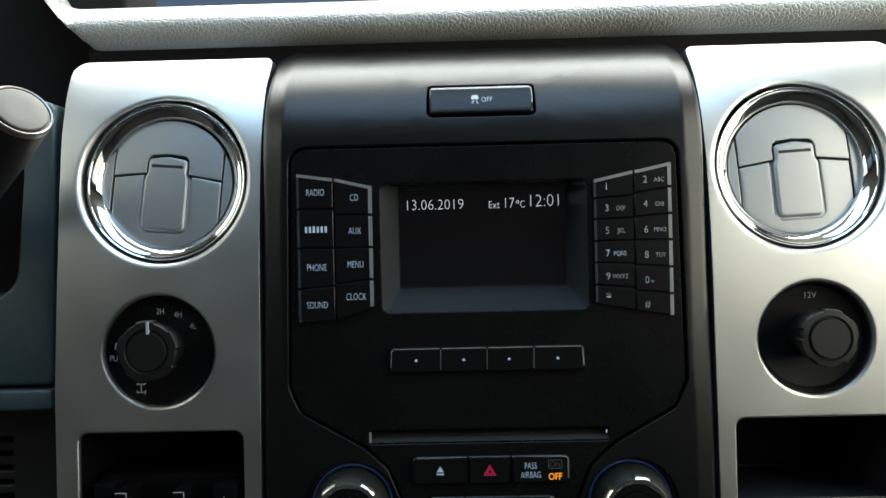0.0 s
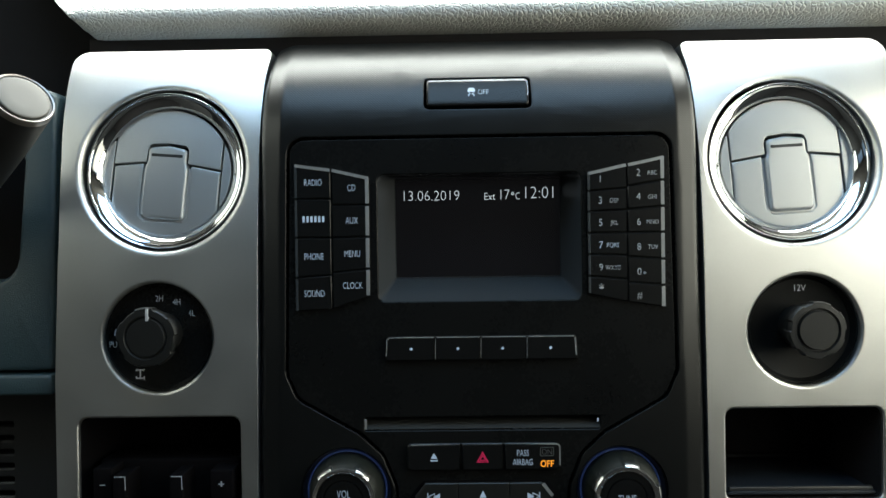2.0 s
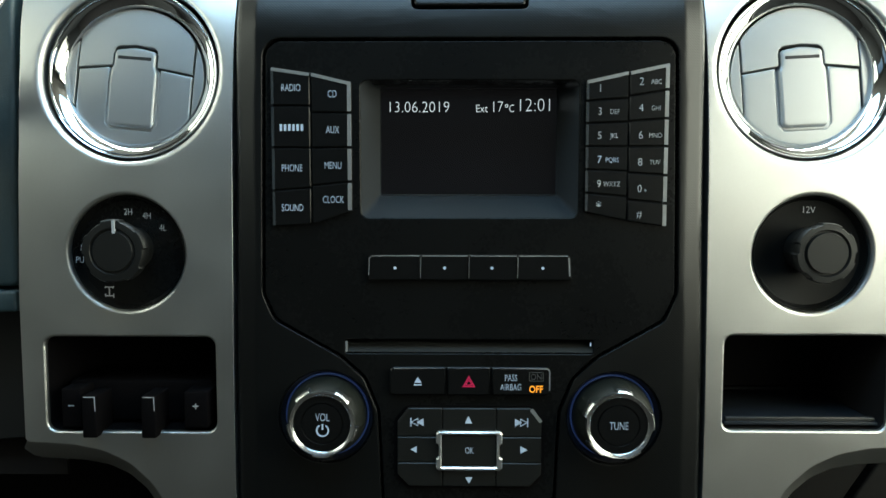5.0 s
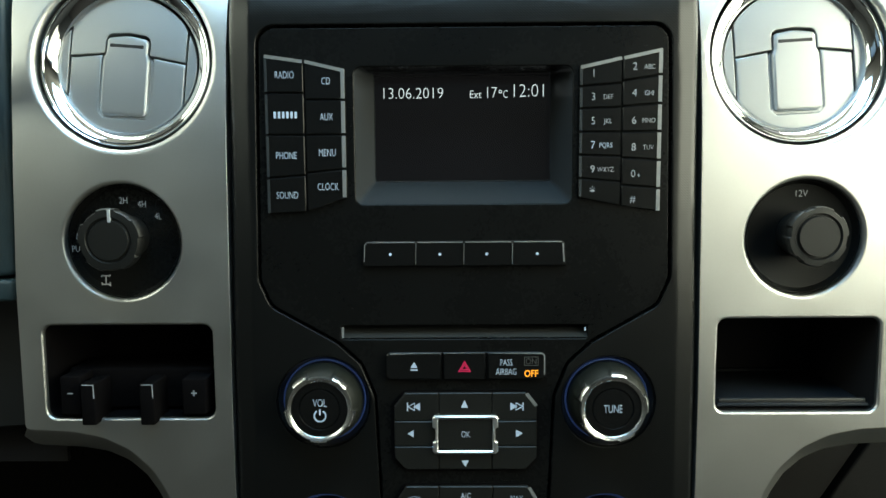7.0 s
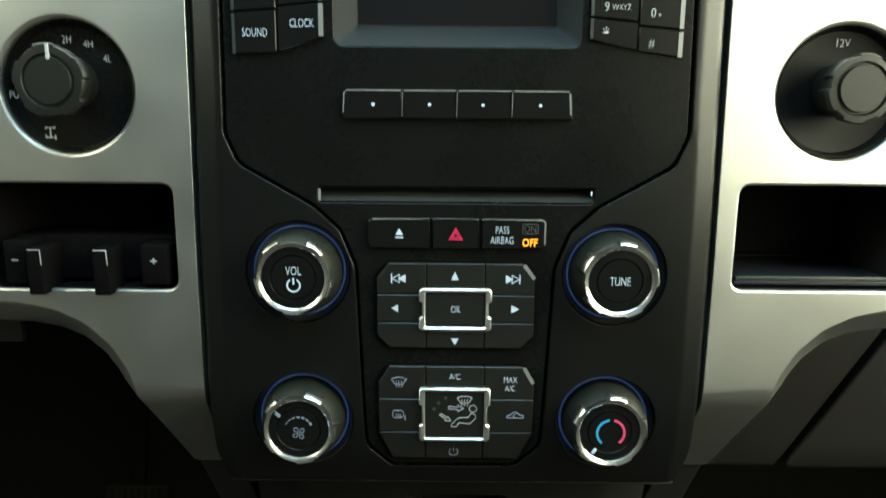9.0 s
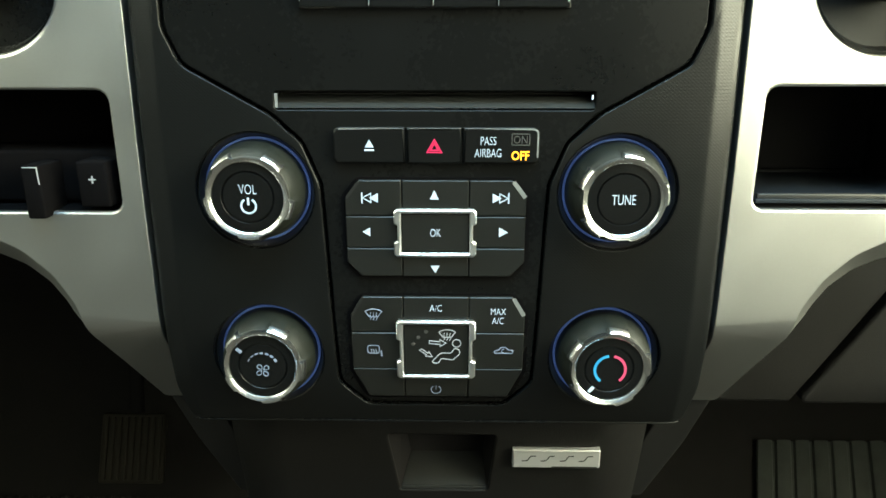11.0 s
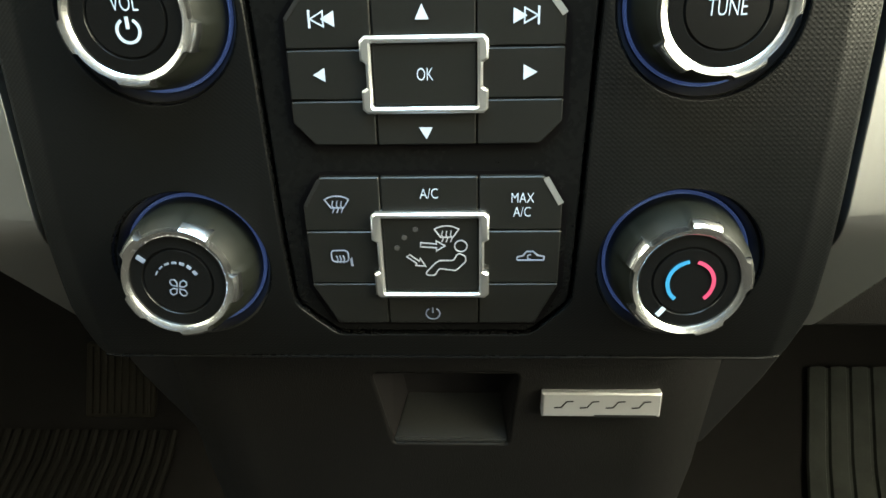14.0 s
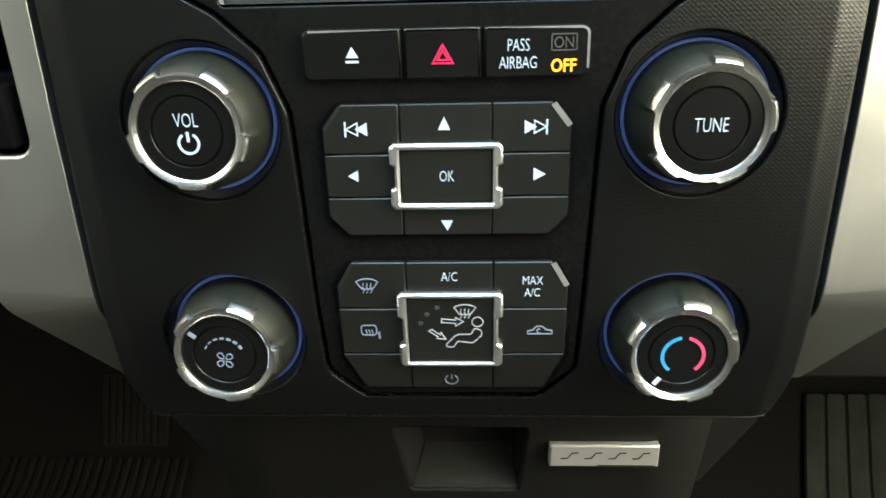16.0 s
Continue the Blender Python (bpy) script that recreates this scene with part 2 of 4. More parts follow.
def shell(outer, holes=(), y=0.0, depth=0.002, r=0.0005, steps=0, cuts=None, bend=None, bm=None, rim=None, lips=()):
    """A plate facing the seats: outline and holes in (x, z), front at y, walls going back by depth, front edges rounded by r, the outer one by rim if given, the first holes by lips."""
    bm = bm or bmesh.new()
    steps = steps or (3 if bend or r > 0.0012 else 1)
    loops = [outer if area2(outer) > 0 else outer[::-1]] + [h if area2(h) < 0 else h[::-1] for h in holes]
    rims, hole_r = [], r
    for n, loop in enumerate(loops):
        r = rim if rim and n == 0 else lips[n - 1] if 0 < n <= len(lips) else hole_r
        rings = [(0.0, y + depth), (0.0, y + r)] + [(r * (1 - math.cos(a)), y + r * (1 - math.sin(a))) for a in [math.pi / 2 * k / steps for k in range(1, steps + 1)]]
        if r <= 0:
            rings = [(0.0, y + depth), (0.0, y)]
        last = None
        for off, yy in rings:
            row = [bm.verts.new((x, yy, z)) for x, z in inset(loop, off)]
            if last:
                for j in range(len(row)):
                    f = bm.faces.new((last[j], last[(j + 1) % len(row)], row[(j + 1) % len(row)], row[j]))
                    f.smooth = True
            last = row
        rims += [bm.edges.get((last[j], last[(j + 1) % len(last)])) for j in range(len(last))]
    filled = bmesh.ops.triangle_fill(bm, use_beauty=True, use_dissolve=False, edges=rims)
    for f in filled["geom"]:
        if isinstance(f, bmesh.types.BMFace):
            f.normal_update()
            if f.normal.y > 0:
                f.normal_flip()
            f.smooth = bool(bend)
    if cuts:
        for axis, values in cuts:
            for v in values:
                co = (v, 0, 0) if axis == "x" else (0, 0, v)
                no = (1, 0, 0) if axis == "x" else (0, 0, 1)
                bmesh.ops.bisect_plane(bm, geom=bm.verts[:] + bm.edges[:] + bm.faces[:], plane_co=co, plane_no=no)
    if bend:
        for v in bm.verts:
            v.co.y += bend(v.co.x, v.co.z)
    return bm


def lathe(profile, cx, cz, n=48, shape=None, bm=None, close=True):
    """Turned round an axis that points at the seats; profile of (radius, y) from back to front."""
    bm = bm or bmesh.new()
    last = None
    for i, (r, y) in enumerate(profile):
        row = []
        for j in range(n):
            a = 2 * math.pi * j / n
            rr = r * (shape(a, i) if shape else 1.0)
            row.append(bm.verts.new((cx + rr * math.cos(a), y, cz + rr * math.sin(a))))
        if last:
            for j in range(n):
                f = bm.faces.new((last[j], last[(j + 1) % n], row[(j + 1) % n], row[j]))
                f.smooth = True
        last = row
    if close:
        bm.faces.new(last)
    return bm


def ribbon(points, width, y, closed=False, thick=0.00025, bm=None):
    """A painted stroke along points in (x, z)."""
    bm = bm or bmesh.new()
    k = len(points)
    rows = []
    for i in range(k):
        p = Vector(points[i])
        a = Vector(points[(i - 1) % k]) if (closed or i) else p
        b = Vector(points[(i + 1) % k]) if (closed or i < k - 1) else p
        d0, d1 = (p - a), (b - p)
        d = (d0.normalized() if d0.length else d1.normalized()) + (d1.normalized() if d1.length else d0.normalized())
        d.normalize()
        nrm = Vector((-d.y, d.x))
        ref = (d1 if d1.length else d0).normalized()
        w = width / 2 / max(0.5, d.dot(ref))
        rows.append([bm.verts.new((q.x, yy, q.y)) for q in (p + nrm * w, p - nrm * w) for yy in (y, y + thick)])
    for i in range(k if closed else k - 1):
        a, b = rows[i], rows[(i + 1) % k]
        bm.faces.new((a[0], a[2], b[2], b[0]))
        bm.faces.new((a[1], a[0], b[0], b[1]))
        bm.faces.new((a[2], a[3], b[3], b[2]))
    return bm


def arc2(cx, cz, r, a0, a1, n=16):
    return [(cx + r * math.cos(radians(a0 + (a1 - a0) * i / n)), cz + r * math.sin(radians(a0 + (a1 - a0) * i / n))) for i in range(n + 1)]


def polygon(points, y, thick=0.00025, bm=None):
    return shell(points, y=y, depth=thick, r=0, bm=bm)


def letters(words, x, z, y, height, squeeze=0.82, align="CENTER", bold=0.0, bm=None):
    """Printed words facing the seats, cap height given, centred on (x, z)."""
    cu = bpy.data.curves.new("words", "FONT")
    cu.body, cu.align_x = words, align
    cu.size = height / 0.69
    cu.resolution_u = 3
    cu.offset = bold * height
    ob = new("words", cu)
    me = bpy.data.meshes.new_from_object(ob.evaluated_get(bpy.context.evaluated_depsgraph_get()))
    bpy.data.objects.remove(ob)
    bpy.data.curves.remove(cu)
    bm = bm or bmesh.new()
    old = set(bm.verts)
    bm.from_mesh(me)
    bpy.data.meshes.remove(me)
    for v in bm.verts:
        if v not in old:
            v.co = Vector((x + v.co.x * squeeze, y, z - height / 2 + v.co.y))
    return bm


def block(x0, y0, z0, x1, y1, z1, r=0.0, bm=None):
    bm = bm or bmesh.new()
    made = bmesh.ops.create_cube(bm, size=1.0)
    for v in made["verts"]:
        v.co = Vector(((x0 + x1) / 2 + v.co.x * (x1 - x0), (y0 + y1) / 2 + v.co.y * (y1 - y0), (z0 + z1) / 2 + v.co.z * (z1 - z0)))
    if r:
        edges = {e for v in made["verts"] for e in v.link_edges}
        bmesh.ops.bevel(bm, geom=list(edges), offset=r, segments=3, affect="EDGES", profile=0.5)
    for f in bm.faces:
        f.smooth = True
    return bm


def sweep(section, xs, bm=None, shift=None):
    """A section of (y, z) drawn along x."""
    bm = bm or bmesh.new()
    last = None
    for x in xs:
        row = []
        for y, z in section:
            p = Vector((x, y, z))
            row.append(bm.verts.new(p + shift(x) if shift else p))
        if last:
            for j in range(len(row) - 1):
                f = bm.faces.new((last[j], row[j], row[j + 1], last[j + 1]))
                f.smooth = True
        last = row
    return bm


# ---------------- cabin shell ----------------
def structure(name, bm, mat, label, category):
    return solid(name, bm, mat, (0, 0, 0), label, category, kind="structure")


FLOOR_Z = 0.0
structure("floor", block(-0.85, -1.75, -0.06, 0.85, 0.22, FLOOR_Z), CARPET, "black carpeted cabin floor", "floor")
structure("toe_board", sweep([(0.22, 0.0), (0.40, 0.0), (0.50, 0.035), (0.62, 0.12), (0.75, 0.33), (0.78, 0.90), (0.84, 0.90), (0.84, -0.06), (0.22, -0.06), (0.22, 0.0)], (-0.85, 0.85)), CARPET, "black carpeted sloping toe board and firewall", "floor")
# the opening is cut for the assumed moonroof lamp
bm = shell([(-0.85, -1.75), (0.85, -1.75), (0.85, -0.06), (-0.85, -0.06)], [box2(-0.39, -0.61, 0.39, -0.17, 0.05)], y=0.0, depth=0.06, r=0)
bmesh.ops.transform(bm, matrix=Matrix(((1, 0, 0, 0), (0, 0, 1, 0), (0, 1, 0, 1.42), (0, 0, 0, 1))), verts=bm.verts)
structure("ceiling", bm, LINER, "light grey cloth headliner with an assumed moonroof opening", "ceiling")


def side_wall(name, s):
    outer = [(-1.75, -0.06), (0.84, -0.06), (0.84, 0.95), (0.16, 1.48), (-1.75, 1.48)]
    # unseen sills, low at the passenger side and high behind the driver, shape the light
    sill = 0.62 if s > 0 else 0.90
    back_sill = 0.55 if s > 0 else 1.06
    hole = fillet([(-0.75, sill), (0.10, sill), (0.10, 0.95), (0.02, 1.26), (-0.08, 1.30), (-0.75, 1.30)], 0.05)
    rear = fillet([(-1.60, back_sill), (-0.83, back_sill), (-0.83, 1.30), (-1.55, 1.30)], 0.05)
    bm = shell(outer, [hole, rear], y=0.0, depth=0.06, r=0)
    turn = Matrix(((0, s, 0, 0.82 * s), (1, 0, 0, 0), (0, 0, 1, 0), (0, 0, 0, 1)))
    bmesh.ops.transform(bm, matrix=turn, verts=bm.verts)
    return structure(name, bm, TRIMWALL, "grey cab side with unseen openings set low to let in light" if s > 0 else "grey door and pillar trim with a window opening", "wall")


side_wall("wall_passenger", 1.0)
side_wall("wall_driver", -1.0)
bm = shell([(-0.85, -0.06), (0.85, -0.06), (0.85, 1.48), (-0.85, 1.48)], [box2(-0.6, 1.06, 0.6, 1.32, 0.06)], y=0.0, depth=0.06, r=0)
bmesh.ops.translate(bm, verts=bm.verts, vec=(0, -1.75, 0))
structure("wall_rear", bm, TRIMWALL, "grey rear cab wall with a window opening", "wall")


# ---------------- dashboard pad and carrier ----------------
PAD_SECTION = [(0.072, 0.9065), (0.060, 0.9054), (0.0535, 0.9062), (0.0475, 0.9082), (0.0430, 0.9112), (0.0405, 0.9146), (0.0400, 0.9180), (0.0418, 0.9215), (0.0455, 0.9250), (0.050, 0.929), (0.058, 0.934), (0.072, 0.938), (0.10, 0.946), (0.20, 0.968), (0.35, 0.975), (0.60, 0.965), (0.78, 0.94)]
xs = [-0.310, -0.300, -0.292, -0.284, -0.276, -0.270, -0.264, -0.258, -0.254, -0.250, -0.246, -0.24, -0.22] + [-0.2 + 0.05 * i for i in range(19)] + [0.80]
dash = thing("dashboard", (0.0, 0.4, 0.90), "light grey leather-grained dashboard top above a black carrier", "dashboard")
bm = sweep(PAD_SECTION, xs)
for v in bm.verts:
    if v.co.x < -0.244:
        v.co.z = max(v.co.z, 0.9052 + (-0.244 - v.co.x) ** 2 * 9.0 + max(0.0, -0.254 - v.co.x) * 0.75)
part("pad", bm, PAD, dash, "light grey leather-grained padded top")
part("tray_lip", block(-0.158, 0.0915, 0.9405, 0.035, 0.112, 0.9456, 0.0004), DARK, dash, "thin dark lip of the tray on the dashboard")
bm = block(-0.80, 0.125, 0.60, -0.13, 0.76, 0.895, 0.004)
block(0.13, 0.125, 0.60, 0.80, 0.76, 0.895, 0.004, bm=bm)
block(-0.13, 0.06, 0.50, 0.13, 0.76, 0.895, 0.004, bm=bm)
part("carrier", bm, DARK, dash, "black dashboard carrier")
# dark block put in the gap in place of shade
part("gap_strip", block(-0.26, 0.058, 0.880, 0.80, 0.075, 0.9068, 0.001), DARK, dash, "black strip standing in for the shadow under the pad")


# ---------------- centre fascia ----------------
SIDE_Z, SIDE_X = (0.56, 0.66, 0.72, 0.84, 0.897), (0.1340, 0.1335, 0.1322, 0.1302, 0.1296)


def fascia_bend(x, z):
    b = 0.0
    if z > 0.824:
        b += ((z - 0.824) / 0.071) ** 2.5 * 0.044
    if z < 0.575:
        b += ((0.575 - z) / 0.077) ** 2.7 * 0.011
    # two creases run down each side, at steady distances from the edge
    u = float(np.interp(z, SIDE_Z, SIDE_X)) - abs(x)
    return b + 0.36 * max(0.0, 0.0135 - u) + 1.5 * max(0.0, 0.0034 - u)


def mirror(half):
    """A closed outline from its half at x > 0, listed from bottom to top."""
    return half + [(-p[0], *p[1:]) for p in half[::-1]]


ZC = [0.505, 0.515, 0.525, 0.54, 0.555, 0.575, 0.815, 0.825, 0.830, 0.835, 0.840, 0.845, 0.850, 0.855, 0.860, 0.865, 0.87, 0.875, 0.879, 0.883, 0.887, 0.8905, 0.894]
XC = [s * v for s in (-1, 1) for v in (0.02, 0.035, 0.05, 0.07, 0.09, 0.105, *(0.1095 + 0.0012 * i for i in range(20)))]
FASCIA_OUT = fillet(mirror([(0.1262, 0.4962, 0.004), (0.1318, 0.520, 0.02), (0.1340, 0.56, 0), (0.1335, 0.66, 0), (0.1322, 0.72, 0), (0.1302, 0.84, 0), (0.1296, 0.897, 0.013)]), n=6)
FACE_HALF = [(0.0335, 0.5085, 0.006), (0.0465, 0.522, 0.008), (0.0495, 0.60, 0), (0.0505, 0.622, 0.012), (0.0580, 0.6410, 0.012), (0.0715, 0.6535, 0.02), (0.1085, 0.6745, 0.010), (0.1147, 0.689, 0.012), (0.1120, 0.8278, 0.009)]
FACE_OUT = fillet(mirror(FACE_HALF), n=6)
KNOBS = ((-0.0808, 0.6185), (0.0818, 0.6182), (-0.0808, 0.5370), (0.0815, 0.5368))
panel = thing("center_fascia", (0.0, 0.0, 0.70), "black grained plastic centre fascia with rounded sides", "fascia")
TC = box2(-0.0318, 0.8448, 0.0318, 0.8650, 0.003)
part("panel", shell(FASCIA_OUT, [inset(FACE_OUT, -0.0012), TC] + [circle2(x, z, 0.0268, 56) for x, z in KNOBS], y=-0.0008, depth=0.03, r=0.0007, cuts=[("z", ZC), ("x", XC)], bend=fascia_bend), FASCIA, panel, "black grained plastic panel", weighted=True)
# the moulded rims of the openings are smooth
rims = panel.children[0].data
rims.materials.append(FACE)
for p in rims.polygons:
    if abs(p.center.x) < 0.1165 and p.center.z + 0.70 < 0.832 and abs(p.normal.y) < 0.9:
        p.material_index = 1
ring = [(0.0007 * math.cos(2 * math.pi * k / 8), 0.0007 * math.sin(2 * math.pi * k / 8)) for k in range(9)]
part("bottom_lip", sweep(ring, [-0.1245 + 0.249 * i / 40 for i in range(41)], shift=lambda x: Vector((0, fascia_bend(x, 0.4962) - 0.0006, 0.4958))), FACE, panel, "thin glossy black lip along the bottom edge")
button = part("traction_button", shell(box2(-0.0304, 0.8462, 0.0304, 0.8637, 0.0022), y=-0.0022, depth=0.012, r=0.0016, cuts=[("z", [0.85, 0.853, 0.856, 0.859, 0.862])], bend=fascia_bend), KEY, panel, "black traction control button with a painted highlight along its top", weighted=True)
# pale strip painted as the highlight on the button's upper edge
part("highlight_edge", ribbon([(-0.0290, 0.8627), (0.0280, 0.8629), (0.0294, 0.8617), (0.0294, 0.8525)], 0.0013, 0.0), EDGE, button)
bm = bpy.data.objects["highlight_edge"].data
for v in bm.vertices:
    v.co.y += fascia_bend(0, v.co.z + 0.70) - 0.0021
bm = letters("OFF", 0.0034, 0.8549, 0.0105, 0.0032, bold=-0.015)
for k in (-1, 1):
    ribbon([(-0.0036 + k * 0.0013, 0.8547), (-0.0036 + k * 0.0006, 0.8538), (-0.0036 + k * 0.0018, 0.8530), (-0.0036 + k * 0.0014, 0.8522)], 0.0005, 0.0100, bm=bm)
polygon(fillet([(-0.0058, 0.8551), (-0.0014, 0.8551), (-0.0014, 0.8563), (-0.0022, 0.8577), (-0.0050, 0.8577), (-0.0058, 0.8563)], 0.0002), 0.0102, bm=bm)
for v in bm.verts:
    v.co.y = fascia_bend(0, v.co.z) - 0.0025 + (v.co.y - 0.0102) * 0.2
part("symbol", bm, WHITE, button, "white skidding car symbol and the word OFF")


# ---------------- radio ----------------
def key(name, corners, owner, y=-0.0016, r=0.0006, gap=0.00028, mat=None, round2=0.0007, depth=0.0045):
    loop = corners if area2(corners) > 0 else corners[::-1]
    return part(name, shell(fillet(inset(loop, gap), round2, 3), y=y, depth=depth, r=r), mat or KEY, owner)


radio = thing("car_radio", (0.0, 0.0, 0.74), "satin black car radio with a recessed display and two key groups", "radio")
SCREEN_OPEN = box2(-0.0600, 0.7313, 0.0600, 0.8065, 0.004)
SLOT = box2(-0.0698, 0.6548, 0.0698, 0.6626, 0.0015)
part("faceplate", shell(FACE_OUT, [SCREEN_OPEN, SLOT], y=0.0006, depth=0.018, r=0.0009, cuts=[("z", [0.52, 0.53, 0.545, 0.56, 0.575, 0.815, 0.822])], bend=fascia_bend), FACE, radio, weighted=True)
# funnel from the opening down to the display
bm = bmesh.new()
front = [(-0.0600, 0.7313), (0.0600, 0.7313), (0.0600, 0.8065), (-0.0600, 0.8065)]
back = [(-0.0525, 0.7435), (0.0525, 0.7435), (0.0525, 0.8068), (-0.0525, 0.8068)]
rings = [[bm.verts.new((x, 0.0012, z)) for x, z in fillet(front, 0.004)], [bm.verts.new((x, 0.0290, z)) for x, z in fillet(back, 0.0012)], [bm.verts.new((x, 0.0310, z)) for x, z in fillet([(p[0] * 0.985, p[1]) for p in back], 0.0012)]]
for a, b in zip(rings, rings[1:]):
    for j in range(len(a)):
        bm.faces.new((b[j], a[j], a[(j + 1) % len(a)], b[(j + 1) % len(a)]))
bmesh.ops.reverse_faces(bm, faces=bm.faces)
part("display_surround", bm, BEZEL, radio, "dark grey funnel round the display")
display = part("display", shell(box2(-0.0528, 0.7430, 0.0528, 0.8072, 0.0012), y=0.0300, depth=0.004, r=0.0002), SCREEN, radio, "dark glass display showing date, temperature and time")
part("display_rim", ribbon(box2(-0.0520, 0.7440, 0.0520, 0.8055, 0.0014), 0.0005, 0.0296, closed=True), BEZEL, display)
bm = letters("13.06.2019", -0.0296, 0.7957, 0.0297, 0.0064, 0.91, bold=-0.026)
part("date", bm, PIXELS, display, "white lit date")
bm = letters("Ext", 0.0077, 0.7948, 0.0297, 0.0045, 0.84, bold=-0.012)
letters("17", 0.0168, 0.7958, 0.0297, 0.0064, 0.82, bm=bm, bold=-0.024)
letters("C", 0.0254, 0.7948, 0.0297, 0.0044, 0.72, bm=bm, bold=-0.012)
ribbon(circle2(0.0224, 0.7962, 0.0008, 12), 0.0004, 0.0296, closed=True, bm=bm)
part("temperature", bm, PIXELS, display, "white lit outside temperature")
part("clock", letters("12:01", 0.0391, 0.7968, 0.0297, 0.0076, 0.90, bold=-0.030), PIXELS, display, "white lit clock")

# disc slot: a sloping tray behind the opening
bm = sweep([(0.0012, 0.6555), (0.0030, 0.6572), (0.0070, 0.6594), (0.012, 0.6600), (0.016, 0.6602), (0.016, 0.6608), (0.012, 0.6622), (0.0012, 0.6626)], (-0.0698, 0.0698))
part("disc_slot", bm, TRAY, radio, "black disc slot")
# pale strips painted as glints at the two ends of the slot
bm = ribbon([(-0.0690, 0.6556), (-0.0690, 0.6618)], 0.0013, 0.0008)
part("slot_end", bm, EDGE, radio)
part("slot_end", ribbon([(0.0684, 0.6592), (0.0684, 0.6612)], 0.0008, 0.0008), WHITE, radio)


def key_group(xs3, tops, bottoms, rows, lit_edge):
    """Two columns of keys; rows holds for each column the heights of its cuts at both sides, bottom up."""
    made = []
    for c in range(2):
        xl, xr = xs3[c], xs3[c + 1]
        zl = [bottoms[c]] + [a for a, b in rows[c]] + [tops[c]]
        zr = [bottoms[c + 1]] + [b for a, b in rows[c]] + [tops[c + 1]]
        column = []
        for i in range(len(zl) - 1):
            k = key("key", [(xl, zl[i]), (xr, zr[i]), (xr, zr[i + 1]), (xl, zl[i + 1])], radio)
            column.append(k)
            # strips imitate light on the chamfers: bright at one flank and top, dull opposite
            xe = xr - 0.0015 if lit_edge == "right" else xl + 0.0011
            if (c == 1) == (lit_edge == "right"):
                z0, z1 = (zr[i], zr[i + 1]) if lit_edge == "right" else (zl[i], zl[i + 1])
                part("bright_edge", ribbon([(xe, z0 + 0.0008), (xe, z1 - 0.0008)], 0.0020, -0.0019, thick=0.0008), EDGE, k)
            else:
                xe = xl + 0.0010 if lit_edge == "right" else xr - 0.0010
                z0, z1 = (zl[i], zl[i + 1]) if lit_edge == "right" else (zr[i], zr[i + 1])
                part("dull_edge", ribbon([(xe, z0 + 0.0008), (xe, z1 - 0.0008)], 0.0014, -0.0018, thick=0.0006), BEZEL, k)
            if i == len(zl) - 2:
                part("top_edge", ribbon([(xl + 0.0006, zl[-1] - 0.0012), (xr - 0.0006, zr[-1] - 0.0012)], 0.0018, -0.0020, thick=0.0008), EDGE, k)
        made.append(column)
    return made


left = key_group((-0.1090, -0.0871, -0.0645), (0.8135, 0.8105, 0.8055), (0.7262, 0.7275, 0.7347),
                 [[(0.7462, 0.7478), (0.7699, 0.7697), (0.7926, 0.7925)], [(0.7490, 0.7512), (0.7697, 0.7699), (0.7889, 0.7887)]], "right")
for column, words in zip(left, (("SOUND", "PHONE", "", "RADIO"), ("CLOCK", "MENU", "AUX", "CD"))):
    for k, word, z in zip(column, words, (0.7369, 0.7587, 0.7807, 0.8023) if column is left[0] else (0.7414, 0.7601, 0.7796, 0.7989)):
        x = -0.0977 if column is left[0] else -0.0751
        if word:
            part("lettering", letters(word, x, z, -0.0018, 0.0039, 0.62, bold=-0.012), WHITE, k)
        else:
            for i in range(6):
                xx = x + (i - 2.5) * 0.0023
                part("brand_bar", polygon(box2(xx - 0.0007, z - 0.0018, xx + 0.0007, z + 0.0018, 0.0002), -0.0018, 0.0002), WHITE, k)

right = key_group((0.0632, 0.0866, 0.1086), (0.8062, 0.8110, 0.8153), (0.7344, 0.7296, 0.7262),
                  [[(0.7452, 0.7430), (0.7579, 0.7570), (0.7704, 0.7703), (0.7829, 0.7836), (0.7949, 0.7965)],
                   [(0.7414, 0.7394), (0.7562, 0.7548), (0.7703, 0.7705), (0.7839, 0.7856), (0.7975, 0.8010)]], "right")
NUM = ((("*", ""), ("9", "WXYZ"), ("7", "PQRS"), ("5", "JKL"), ("3", "DEF"), ("1", "")), (("#", ""), ("0+", ""), ("8", "TUV"), ("6", "MNO"), ("4", "GHI"), ("2", "ABC")))
ZS = ((0.7375, 0.7501, 0.7633, 0.7764, 0.7894, 0.8019), (0.7336, 0.7475, 0.7620, 0.7766, 0.7913, 0.8054))
for c in range(2):
    for k, (num, abc), z in zip(right[c], NUM[c], ZS[c]):
        x = 0.0709 if c == 0 else 0.0932
        bm = letters(num[0], x, z, -0.0018, 0.0041 if num != "*" else 0.0062, 0.90, bold=-0.012)
        if num == "0+":
            letters("+", x + 0.0030, z - 0.0010, -0.0018, 0.0026, 1.0, bm=bm)
        if abc:
            letters(abc, x + (0.0070 if len(abc) == 4 else 0.0080), z - 0.0002, -0.0018, 0.0026, 0.82, bm=bm, bold=-0.012)
        part("lettering", bm, WHITE if num in "7" else PRINT, k)

